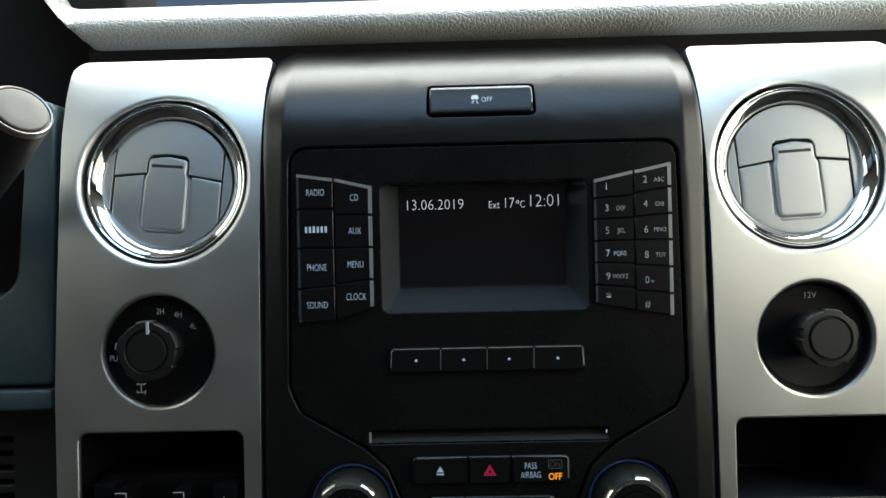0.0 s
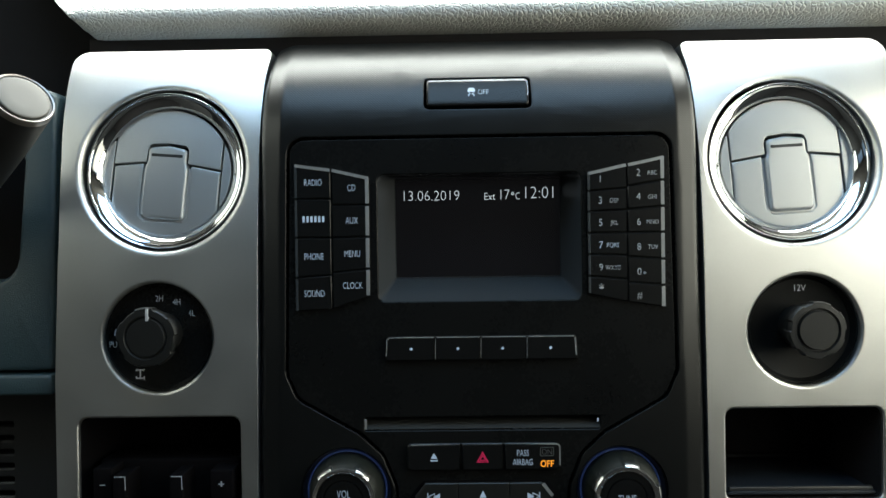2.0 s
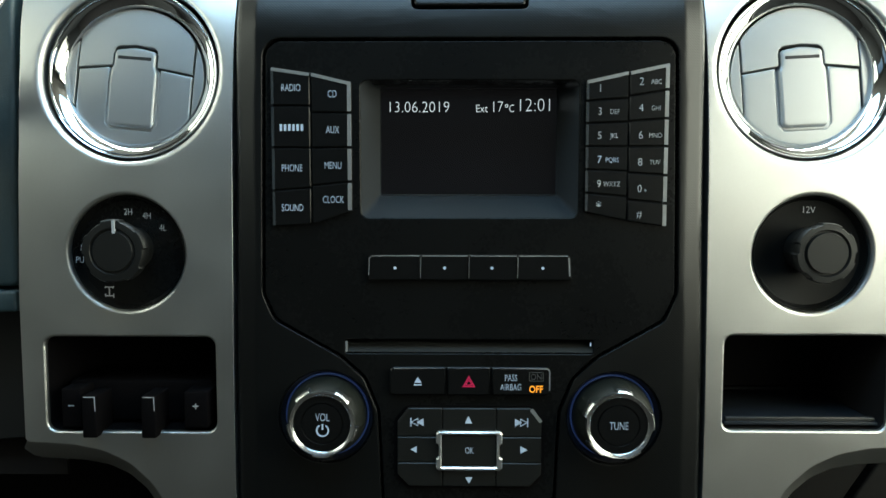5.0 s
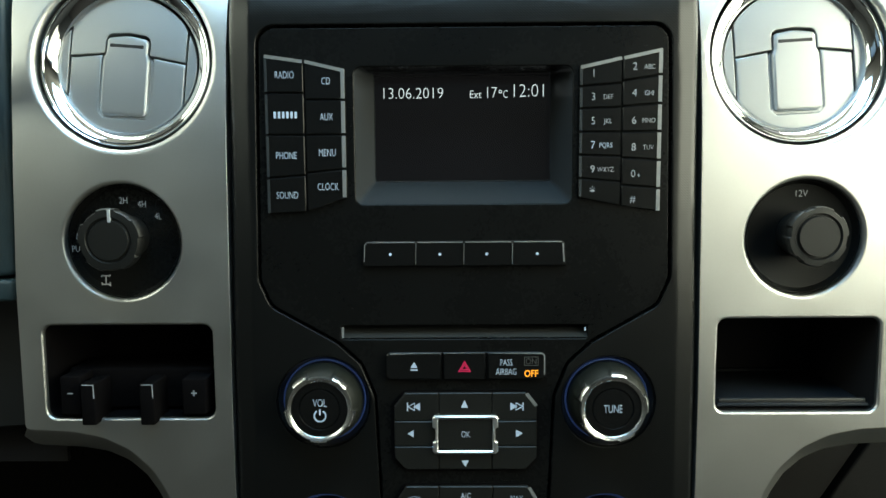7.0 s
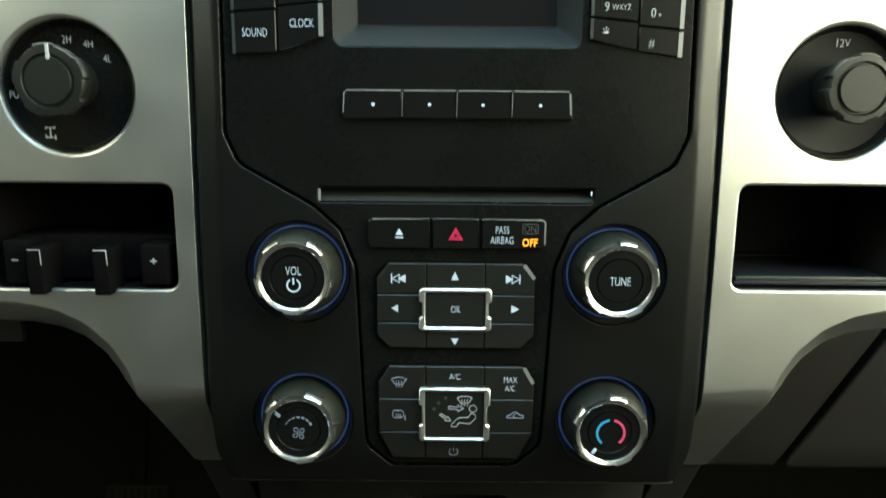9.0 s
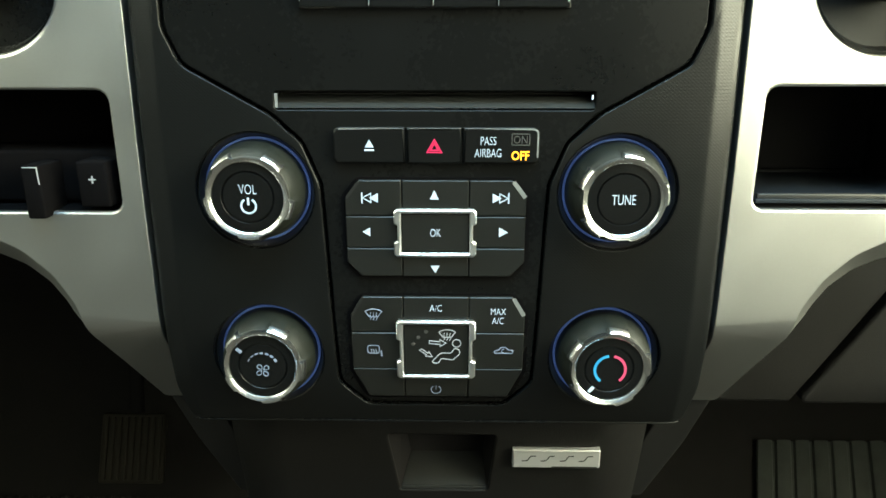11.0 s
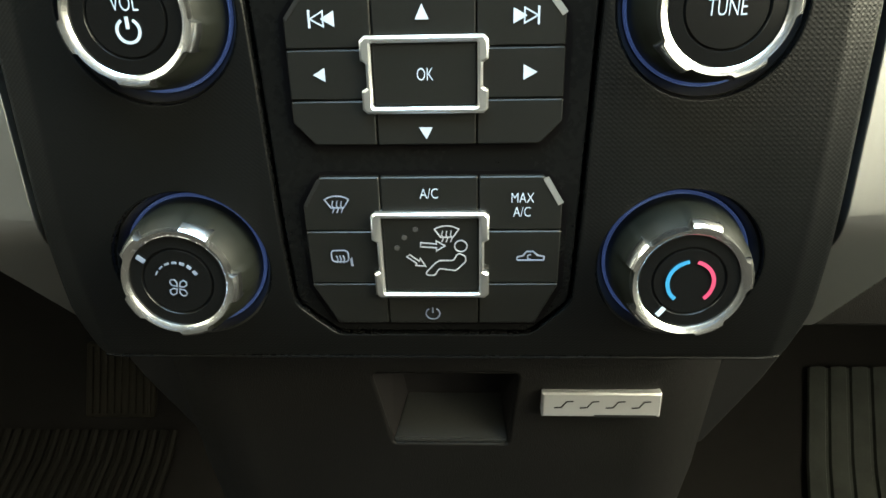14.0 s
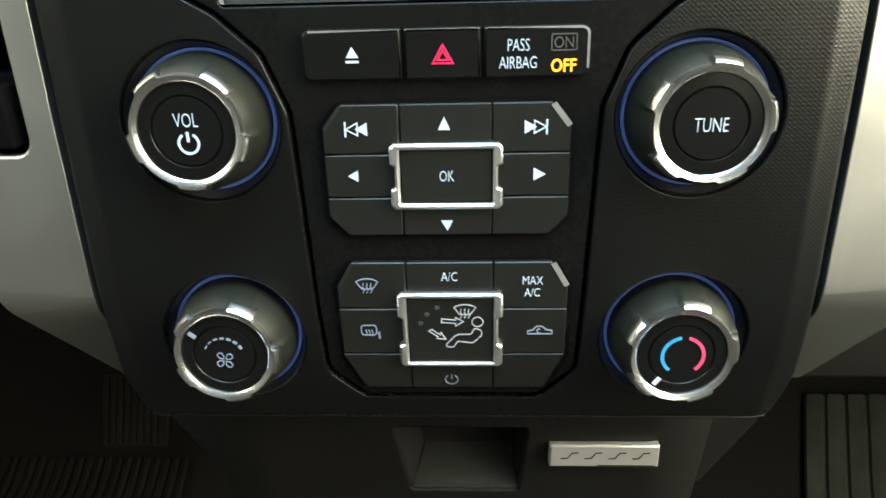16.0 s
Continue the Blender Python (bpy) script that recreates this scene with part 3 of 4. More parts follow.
# four preset buttons
PX = (-0.0555, -0.0272, -0.0004, 0.0266, 0.0558)
for i in range(4):
    a, b = PX[i], PX[i + 1]
    corners = [(a - (0.001 if i == 0 else 0), 0.6965), (b + (0.001 if i == 3 else 0), 0.6965), (b, 0.7108, 0.0025 if i == 3 else 0.0003), (a, 0.7108, 0.0025 if i == 0 else 0.0003)]
    k = part("preset_button", shell(fillet([(p[0], p[1], p[2] if len(p) > 2 else 0.0005) for p in corners], n=4), y=-0.0022, depth=0.005, r=0.0008), KEY, radio)
    # grey strips painted as highlights round the preset buttons
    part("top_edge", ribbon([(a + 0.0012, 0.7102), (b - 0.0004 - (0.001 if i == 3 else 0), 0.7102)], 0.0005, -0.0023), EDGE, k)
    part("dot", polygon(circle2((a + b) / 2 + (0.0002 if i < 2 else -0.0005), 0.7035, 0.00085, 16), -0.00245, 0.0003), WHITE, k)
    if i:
        # pale line painted as the highlight beside the seam
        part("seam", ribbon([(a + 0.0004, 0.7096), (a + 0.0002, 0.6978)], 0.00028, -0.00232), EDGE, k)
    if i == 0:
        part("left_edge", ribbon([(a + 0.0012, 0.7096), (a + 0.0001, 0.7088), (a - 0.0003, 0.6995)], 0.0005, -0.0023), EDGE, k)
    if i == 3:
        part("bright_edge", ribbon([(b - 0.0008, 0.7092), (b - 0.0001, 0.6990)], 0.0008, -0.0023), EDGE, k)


# ---------------- silver side trims ----------------
def trim_bend(x, z):
    b = 0.006
    if z > 0.74:
        b += 0.83 * (min(z, 0.80) - 0.74) ** 2
    if z > 0.80:
        b += 0.099 * (z - 0.80) + 25.0 * (z - 0.80) ** 3
    d = 0.555 - z
    if d > 0:
        b += 30.0 * min(d, 0.016) ** 2 + 0.96 * max(0.0, d - 0.016) - 0.60 * max(0.0, d - 0.088)
    return b


TRIM = [(0.135, 0.62, 0), (0.1348, 0.55, 0.02), (0.1385, 0.525, 0.02), (0.1425, 0.493, 0.02), (0.1430, 0.4720, 0.003), (0.1695, 0.4720, 0.003), (0.1700, 0.513, 0.03), (0.1710, 0.540, 0.03), (0.1745, 0.56, 0.03), (0.1835, 0.5755, 0.03), (0.1965, 0.588, 0.03), (0.212, 0.5955, 0.03), (0.23, 0.599, 0.03), (0.2575, 0.6005, 0.003), (0.2575, 0.685, 0.02), (0.2543, 0.77, 0.03), (0.2541, 0.82, 0.03), (0.2553, 0.856, 0.02), (0.2578, 0.8925, 0.009), (0.13, 0.8925, 0.005), (0.1318, 0.87, 0.02), (0.1328, 0.82, 0.02), (0.1335, 0.74, 0.02)]
TZ = [0.40, 0.42, 0.44, 0.452, 0.460, 0.467, 0.476, 0.488, 0.50, 0.512] + [0.528 + 0.003 * i for i in range(10)] + [0.75 + 0.01 * i for i in range(5)] + [0.80 + 0.005 * i for i in range(19)]
VENT_X = {-1: -0.1920, 1: 0.1890}
VZ, DX, DZ, SX = 0.8133, 0.1928, 0.7108, -0.1948


def flip(loop, s):
    return [(p[0] * s, *p[1:]) for p in loop]


def trim_panel(s):
    side = thing("silver_trim", (0.19 * s, 0.006, 0.70), "satin silver painted trim panel beside the black fascia", "trim panel", group="silver trims beside the fascia")
    bin_hole = box2(-0.2440 * 1, 0.6070, -0.1455, 0.6625, 0.0055) if s < 0 else box2(0.1455, 0.6095, 0.2385, 0.6645, 0.005)
    holes = [circle2(VENT_X[s], VZ, 0.0503, 72), circle2(DX if s > 0 else SX, DZ, 0.0330, 64), bin_hole]
    bm = shell(fillet(flip(TRIM, s), n=4), holes, y=0.0, depth=0.026, r=0.0016, rim=0.0005, steps=5, cuts=[("z", TZ)], bend=trim_bend, lips=(0.0034, 0.0024))
    part("panel", bm, SILVER, side, weighted=True)
    # the lower edge rolls back under the panel, widest below the bin
    loop = inset(fillet(flip(TRIM, s), n=4), 0.0)
    if area2(loop) < 0:
        loop = loop[::-1]
    out = inset(loop, -0.001)
    run = [(p, (Vector(q) - Vector(p)) * 1000) for p, q in zip(loop, out) if 0.49 < p[1] < 0.602 and abs(p[0]) > 0.1660]
    bm = bmesh.new()
    last = None
    for p, way in run:
        w = float(np.interp(p[1], (0.50, 0.53, 0.56, 0.60), (0.003, 0.006, 0.0125, 0.0165)))
        row = []
        for f, back in ((-0.06, 0.0002), (0.03, 0.0005), (0.12, 0.0016), (0.35, 0.0050), (0.65, 0.0098), (0.90, 0.0145), (1.0, 0.020), (0.98, 0.045)):
            q = Vector(p) + way * (w * f)
            row.append(bm.verts.new((q.x, trim_bend(*p) + 0.0008 + back * (0.4 + 0.6 * w / 0.0165), q.y)))
        if last:
            for j in range(len(row) - 1):
                bm.faces.new((last[j], row[j], row[j + 1], last[j + 1])).smooth = True
        last = row
    part("rolled_edge", bm, SILVER, side, "edge rolled back under the panel")
    return side


for s in (-1, 1):
    trim_panel(s)


# ---------------- round air vents ----------------
def air_vent(s):
    cx, cz = VENT_X[s], VZ
    v = thing("air_vent", (cx, 0.02, cz), "round air vent with a chrome ring and closed silver louvre", "air vent", group="round dashboard vents")
    # the vent leans back with the trim
    lean = Matrix.Translation((cx, 0.011, cz)) @ Matrix.Rotation(radians(-6.5), 4, "X")
    dx = 0.0016 if s < 0 else -0.0012
    turn = lean @ Matrix.Translation((-dx, 0, 0)) @ Matrix.Rotation(radians(4.5 if s < 0 else -3.0), 4, "Y")

    def round_part(name, profile, n, mat, label="", close=False):
        bm = lathe(profile, 0, 0, n, close=close)
        bmesh.ops.transform(bm, matrix=lean, verts=bm.verts)
        return part(name, bm, mat, v, label)

    round_part("seat", [(0.0508, 0.030), (0.0506, 0.0100), (0.0500, 0.0115), (0.0486, 0.0130)], 72, RECESS)
    round_part("chrome_ring", [(0.0488, 0.020), (0.0488, 0.0050), (0.0485, 0.0036), (0.0480, 0.0031), (0.0474, 0.0034), (0.0471, 0.0042), (0.0467, 0.0046), (0.0463, 0.0043), (0.0458, 0.0045), (0.0447, 0.0051), (0.0436, 0.0059), (0.0425, 0.0068), (0.0415, 0.0077), (0.0408, 0.0086), (0.0405, 0.0096), (0.0404, 0.022)], 120, CHROME, "bright chrome ring")
    round_part("backing", [(0.0412, 0.030), (0.0412, 0.0205)], 48, DARK, close=True)
    R = 0.0400

    def dome(x, z):
        return (x * x + z * z) / (R * R) * 0.0016

    def piece(name, outline, y=0.0092, r=0.0006, depth=0.006, label=""):
        bm = shell(outline, y=y, depth=depth, r=r, cuts=[("x", [-0.03 + 0.006 * i for i in range(11)]), ("z", [-0.03 + 0.006 * i for i in range(11)])], bend=dome)
        bmesh.ops.transform(bm, matrix=turn, verts=bm.verts)
        return part(name, bm, LOUVRE, v, label, weighted=True)

    g = 0.0004
    a = math.degrees(math.asin(0.0338 / R))
    up = [(-0.0338 + g, 0.0030 + g), (-0.0130, 0.0054 + g), (-0.0130, 0.0130), (-0.0121, 0.0157), (-0.0100, 0.0172), (0.0, 0.0182), (0.0100, 0.0172), (0.0121, 0.0157), (0.0130, 0.0130), (0.0130, 0.0054 + g), (0.0338 - g, 0.0030 + g)]
    up += [p for p in arc2(0, 0, R, 90 - a + 1, 90 + a - 1, 24)]
    piece("upper_louvre", up)
    low = arc2(0, 0, R, 270 - a + 1, 270 + a - 1, 24) + [(0.0338 - g, 0.0030 - g), (0.0148, 0.0054 - g), (0.0148, -0.0275), (0.0118, -0.0308), (-0.0118, -0.0308), (-0.0148, -0.0275), (-0.0148, 0.0054 - g), (-0.0338 + g, 0.0030 - g)]
    piece("lower_louvre", low, y=0.0099, r=0.0012)
    for k in (-1, 1):
        c = arc2(0, 0, R, 90 - a - 1.5, -(90 - a) + 1.5, 16)
        piece("end_louvre", flip(c, k) if k > 0 else flip(c, k)[::-1], y=0.0097)
    tab = fillet([(-0.0136, -0.0298, 0.0036), (0.0136, -0.0298, 0.0036), (0.0136, 0.0030, 0.002), (0.0121, 0.0058, 0.002), (0.0121, 0.0148, 0.003), (0.0, 0.0168, 0.02), (-0.0121, 0.0148, 0.003), (-0.0121, 0.0058, 0.002), (-0.0136, 0.0030, 0.002)], n=5)
    t = piece("thumb_tab", tab, y=0.0080, r=0.0017, depth=0.008)
    bm = shell(box2(-0.0150, -0.0310, 0.0150, 0.0050, 0.004), y=0.0112, depth=0.002, r=0.0002)
    bmesh.ops.transform(bm, matrix=turn, verts=bm.verts)
    part("groove", bm, LOUVRE, v)
    bm = shell(box2(-0.0098, 0.0092, 0.0098, 0.0112, 0.0004), y=0.0079, depth=0.002, r=0.0003)
    bmesh.ops.transform(bm, matrix=turn, verts=bm.verts)
    part("finger_slot", bm, BLACK, t)
    return v


for s in (-1, 1):
    air_vent(s)


# ---------------- round dials in the trims ----------------
def lugs(count, start, width, low):
    def shape(a, i):
        d = (math.degrees(a) - start) % (360 / count)
        return 1.0 if d < width else low
    return shape


def drive_selector():
    cx, cz = SX, DZ
    d = thing("drive_selector", (cx, 0.01, cz), "black rotary four-wheel-drive selector in a round dish", "rotary switch")
    part("dish", lathe([(0.0334, 0.028), (0.0330, 0.0095), (0.0318, 0.0088), (0.0312, 0.0100), (0.0300, 0.0126), (0.020, 0.0135)], cx, cz, 56), FACE, d)
    kx, kz = -0.1946, 0.7130
    k = part("knob", lathe([(0.0125, 0.0135), (0.0135, 0.006), (0.0155, -0.001), (0.0174, -0.0040), (0.0177, -0.0092), (0.0170, -0.0106), (0.0128, -0.0108), (0.0121, -0.0098), (0.0114, -0.0098), (0.0108, -0.0110)], kx, kz, 120, shape=lambda a, i: 1.0 if i > 5 or i < 2 else lugs(5, 78, 34, 0.945)(a, i)), KNOB, d)
    part("grey_edge", ribbon(arc2(kx, kz, 0.0172, 81, 109, 8), 0.0007, -0.0109), EDGE, k)
    part("pointer", shell(box2(kx + 0.0002, kz + 0.0098, kx + 0.0019, kz + 0.0168, 0.0002), y=-0.0113, depth=0.0015, r=0.0002), PRINT, k, "pale grey pointer line")
    for word, x, z in (("2H", -0.1957, 0.7342), ("4H", -0.1850, 0.7320), ("4L", -0.1760, 0.7250), ("PU", -0.2228, 0.7068)):
        part("lettering", letters(word, x, z, 0.0121 if word != "PU" else 0.0086, 0.0037, 0.78, bold=-0.012), PRINT, d)
    part("arrow_symbol", ribbon([(-0.2219, 0.7122), (-0.2214, 0.7152), (-0.2209, 0.7162)], 0.0006, 0.0086), PRINT, d)
    ax, az = -0.2082, 0.6877
    bm = bmesh.new()
    for pts in ([(ax - 0.0022, az + 0.0028), (ax + 0.0022, az + 0.0028)], [(ax, az + 0.0028), (ax, az - 0.0020)], [(ax - 0.0022, az - 0.0022), (ax + 0.0022, az - 0.0022)], [(ax - 0.0024, az - 0.0010), (ax - 0.0024, az - 0.0034)], [(ax + 0.0024, az - 0.0010), (ax + 0.0024, az - 0.0034)], [(ax - 0.0026, az + 0.0022), (ax - 0.0018, az + 0.0034)], [(ax + 0.0018, az + 0.0022), (ax + 0.0026, az + 0.0034)]):
        ribbon(pts, 0.0006, 0.0120, bm=bm)
    part("axle_symbol", bm, PRINT, d)


def power_outlet():
    cx, cz = DX, DZ + 0.0005
    d = thing("power_outlet", (cx, 0.01, cz), "black twelve volt socket with a lugged cap in a round dish", "power socket")
    part("dish", lathe([(0.0334, 0.028), (0.0330, 0.0095), (0.0318, 0.0088), (0.0312, 0.0100), (0.0300, 0.0126), (0.020, 0.0145)], cx, cz, 56), DISH, d)
    kx, kz = 0.1927, 0.7126
    k = part("cap", lathe([(0.0125, 0.0145), (0.0135, 0.006), (0.0150, 0.000), (0.0163, -0.0030), (0.0166, -0.0085), (0.0160, -0.0097), (0.0128, -0.0099), (0.0120, -0.0086), (0.0114, -0.0086), (0.0108, -0.0103)], kx, kz, 120, shape=lambda a, i: 1.0 if i > 5 or i < 2 else lugs(6, 62, 38, 0.94)(a, i)), KNOB, d, "dull black lugged cap")
    part("lettering", letters("12V", 0.1928, 0.7357, 0.0128, 0.0038, 0.9, bold=-0.012), PRINT, d)


drive_selector()
power_outlet()


# ---------------- bins in the trims ----------------
def bin_box(x0, z0, x1, z1, depth, r, owner, mat, y=0.009):
    bm = bmesh.new()
    loop = box2(x0, z0, x1, z1, r)
    a = [bm.verts.new((x, y, z)) for x, z in loop]
    b = [bm.verts.new((x, y + depth, z)) for x, z in inset(loop, 0.002)]
    for j in range(len(a)):
        bm.faces.new((a[j], b[j], b[(j + 1) % len(a)], a[(j + 1) % len(a)])).smooth = True
    bm.faces.new(b[::-1])
    return part("liner", bm, mat, owner)


box = thing("brake_controller", (-0.195, 0.03, 0.634), "black trailer brake controller set in an open bin", "brake controller")
# liner, housing, buttons and paddles are blackened to read as shaded
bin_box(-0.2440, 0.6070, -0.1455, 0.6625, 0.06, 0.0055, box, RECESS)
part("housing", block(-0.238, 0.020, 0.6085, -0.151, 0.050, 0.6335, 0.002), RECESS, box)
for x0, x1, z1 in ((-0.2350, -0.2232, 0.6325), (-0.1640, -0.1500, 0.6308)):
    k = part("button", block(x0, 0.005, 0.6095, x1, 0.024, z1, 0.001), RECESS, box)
    xc = (x0 + x1) / 2
    bm = ribbon([(xc - 0.0017, 0.6225), (xc + 0.0017, 0.6225)], 0.0006, 0.0047)
    if x0 > -0.2:
        ribbon([(xc, 0.6208), (xc, 0.6242)], 0.0006, 0.0047, bm=bm)
    part("sign", bm, PRINT, k)
for xc in (-0.2165, -0.1825):
    bm = block(xc - 0.0042, 0.000, 0.6050, xc + 0.0042, 0.02, 0.6296, 0.0010)
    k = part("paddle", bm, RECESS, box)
    part("worn_edge", ribbon([(xc - 0.0030, 0.6289), (xc + 0.0034, 0.6289), (xc + 0.0036, 0.6210)], 0.0004, -0.0002), PRINT, k)

box = thing("storage_bin", (0.192, 0.04, 0.637), "open black storage bin with a rubber floor", "storage bin")
bin_box(0.1455, 0.6095, 0.2385, 0.6645, 0.075, 0.005, box, DARK)
part("rubber_floor", block(0.148, 0.010, 0.6115, 0.236, 0.078, 0.6135, 0.0006), RUBBER, box, "blue-black rubber floor")
part("lip", block(0.149, 0.011, 0.6125, 0.235, 0.014, 0.6160, 0.0008), BLACK, box)


# ---------------- rotary knobs ----------------
def rotary_knob(cx, cz, y0, label, start):
    k = thing("rotary_knob", (cx, y0, cz), label, "rotary knob", group="rotary knobs of the fascia")
    part("collar", lathe([(0.0272, y0 - 0.0030), (0.0262, y0 - 0.0040), (0.0250, y0 - 0.0015), (0.0240, y0 + 0.002), (0.0230, y0 + 0.003)], cx, cz, 64, close=False), BLACK, k)
    part("glow_ring", lathe([(0.0239, y0 + 0.001), (0.0239, y0 - 0.0010), (0.0235, y0 - 0.0014), (0.0231, y0 - 0.0008), (0.0226, y0 + 0.001)], cx, cz, 64, close=False), GLOW, k, "thin ring lit blue")

    def grip_shape(a, i):
        return 1.0 if i < 2 or ((math.degrees(a) - start) % 72) < 26 else (0.98, 0.955, 0.93)[min(2, i - 2)]

    part("grip", lathe([(0.0230, y0 + 0.001), (0.0225, y0 - 0.0030), (0.0217, y0 - 0.0090), (0.0208, y0 - 0.0140), (0.0194, y0 - 0.0165)], cx, cz, 120, shape=grip_shape), SMOKE, k, "smoked plastic grip")
    lug = lugs(5, start - 4, 30, 0.905)
    part("chrome_ring", lathe([(0.0203, y0 - 0.0100), (0.0201, y0 - 0.0160), (0.0196, y0 - 0.0186), (0.0186, y0 - 0.0196), (0.0170, y0 - 0.0194), (0.0158, y0 - 0.0184), (0.0154, y0 - 0.0165)], cx, cz, 120, shape=lambda a, i: lug(a, i) if i < 3 else (0.5 + 0.5 * lug(a, i) if i == 3 else 1.0), close=False), RINGCHROME, k, "lugged chrome ring")
    f = part("dial_face", lathe([(0.0156, y0 - 0.0160), (0.0155, y0 - 0.0178), (0.0118, y0 - 0.0180), (0.0112, y0 - 0.0172), (0.0108, y0 - 0.0180)], cx, cz, 64), KEY, k, "black dial face")
    return k, f, y0 - 0.0183


k, f, y = rotary_knob(-0.0808, 0.6185, 0.005, "black volume knob with a lugged chrome ring", 43)
bm = letters("VOL", -0.0805, 0.6222, y, 0.0044, 0.64, bold=-0.012)
ribbon(arc2(-0.0805, 0.6148, 0.0032, 120, 420, 24), 0.0008, y - 0.0002, bm=bm)
ribbon([(-0.0805, 0.6153), (-0.0805, 0.6186)], 0.0009, y - 0.0003, bm=bm)
part("lettering", bm, WHITE, f)
k, f, y = rotary_knob(0.0818, 0.6182, 0.005, "black tuning knob with a lugged chrome ring", 70)
part("lettering", letters("TUNE", 0.0818, 0.6182, y, 0.0044, 0.64, bold=-0.012), WHITE, f)
k, f, y = rotary_knob(-0.0808, 0.5370, 0.007, "black fan speed knob with a lugged chrome ring", 55)
bm = bmesh.new()
for i in range(4):
    a = radians(45 + 90 * i)
    blade = [(0.0006, 0.0), (0.0014, -0.0011), (0.0026, -0.0014), (0.0034, -0.0007), (0.0033, 0.0004), (0.0021, 0.0008)]
    ribbon([(-0.0808 + u * math.cos(a) - w * math.sin(a), 0.5350 + u * math.sin(a) + w * math.cos(a)) for u, w in blade], 0.00032, y - 0.0002, closed=True, bm=bm)
for i in range(7):
    a = 155 - i * 19.5
    ribbon(arc2(-0.0808, 0.5365, 0.0073, a, a - 13, 3), 0.0004 + 0.00012 * i, y - 0.0002, bm=bm)
ribbon([(-0.0808 + 0.0118 * math.cos(radians(142)), 0.5370 + 0.0118 * math.sin(radians(142))), (-0.0808 + 0.0148 * math.cos(radians(142)), 0.5370 + 0.0148 * math.sin(radians(142)))], 0.0016, y - 0.0004, bm=bm)
part("symbol", bm, DIM, f, "pale fan symbol and scale")
k, f, y = rotary_knob(0.0815, 0.5368, 0.007, "black temperature knob with a lugged chrome ring", 68)
part("cold_arc", ribbon(arc2(0.0819, 0.5366, 0.0071, 98, 232, 24), 0.0012, y - 0.0002), COLD, f, "blue arc")
part("hot_arc", ribbon(arc2(0.0819, 0.5366, 0.0071, 78, -50, 24), 0.0012, y - 0.0002), HOT, f, "pink arc")
a = radians(232)
part("pointer", ribbon([(0.0815 + 0.0112 * math.cos(a), 0.5368 + 0.0112 * math.sin(a)), (0.0815 + 0.0146 * math.cos(a), 0.5368 + 0.0146 * math.sin(a))], 0.0016, y - 0.0004), WHITE, f)


# ---------------- button strip and the two pads ----------------
strip = thing("button_strip", (0.0, 0.0, 0.639), "row of three black buttons with painted top highlights", "button strip")
for x0, x1, rl, rr in ((-0.0450, -0.0126, 0.003, 0.0004), (-0.0126, 0.0124, 0.0004, 0.0004), (0.0124, 0.0462, 0.0004, 0.003)):
    loop = fillet([(x0 + 0.0003, 0.6315, rl), (x1 - 0.0003, 0.6315, rr), (x1 - 0.0003, 0.6475, rr), (x0 + 0.0003, 0.6475, rl)], n=4)
    k = part("button", shell(loop, y=-0.0022, depth=0.005, r=0.0010), KEY, strip)
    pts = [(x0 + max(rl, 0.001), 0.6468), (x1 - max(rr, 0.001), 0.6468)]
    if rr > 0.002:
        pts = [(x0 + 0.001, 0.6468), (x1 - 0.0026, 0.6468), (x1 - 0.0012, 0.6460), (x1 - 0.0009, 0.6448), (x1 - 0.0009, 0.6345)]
    # highlight painted along the button's upper edge
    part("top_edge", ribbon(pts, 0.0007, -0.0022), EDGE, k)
    if x1 < 0:
        bm = polygon([(-0.0306, 0.6388), (-0.0266, 0.6388), (-0.0286, 0.6422)], -0.0024)
        ribbon([(-0.0307, 0.6376), (-0.0265, 0.6376)], 0.0008, -0.0024, bm=bm)
        part("eject_symbol", bm, WHITE, k)
    elif x0 < 0:
        bm = bmesh.new()
        for h in (0.88, 0.48):
            ribbon([(-0.0036 * h, 0.6388 - 0.0024 * h), (0.0036 * h, 0.6388 - 0.0024 * h), (0.0, 0.6388 + 0.0040 * h)], 0.0006, -0.0024, closed=True, bm=bm)
        part("hazard_symbol", bm, RED, k, "red warning triangle")
    else:
        bm = letters("PASS", 0.0236, 0.6418, -0.0024, 0.0037, 0.64, bold=-0.012)
        letters("AIRBAG", 0.0236, 0.6365, -0.0024, 0.0037, 0.64, bm=bm, bold=-0.012)
        part("lettering", bm, WHITE, k)
        part("off_light", letters("OFF", 0.0377, 0.6354, -0.0024, 0.0038, 0.82, bold=0.03), AMBER, k, "amber lit word")
        bm = letters("ON", 0.0377, 0.6424, -0.0024, 0.0034, 0.82)
        ribbon(box2(0.0339, 0.6400, 0.0416, 0.6448, 0.0003), 0.0004, -0.0024, closed=True, bm=bm)
        part("on_light", bm, FAINT, k, "unlit dark word")


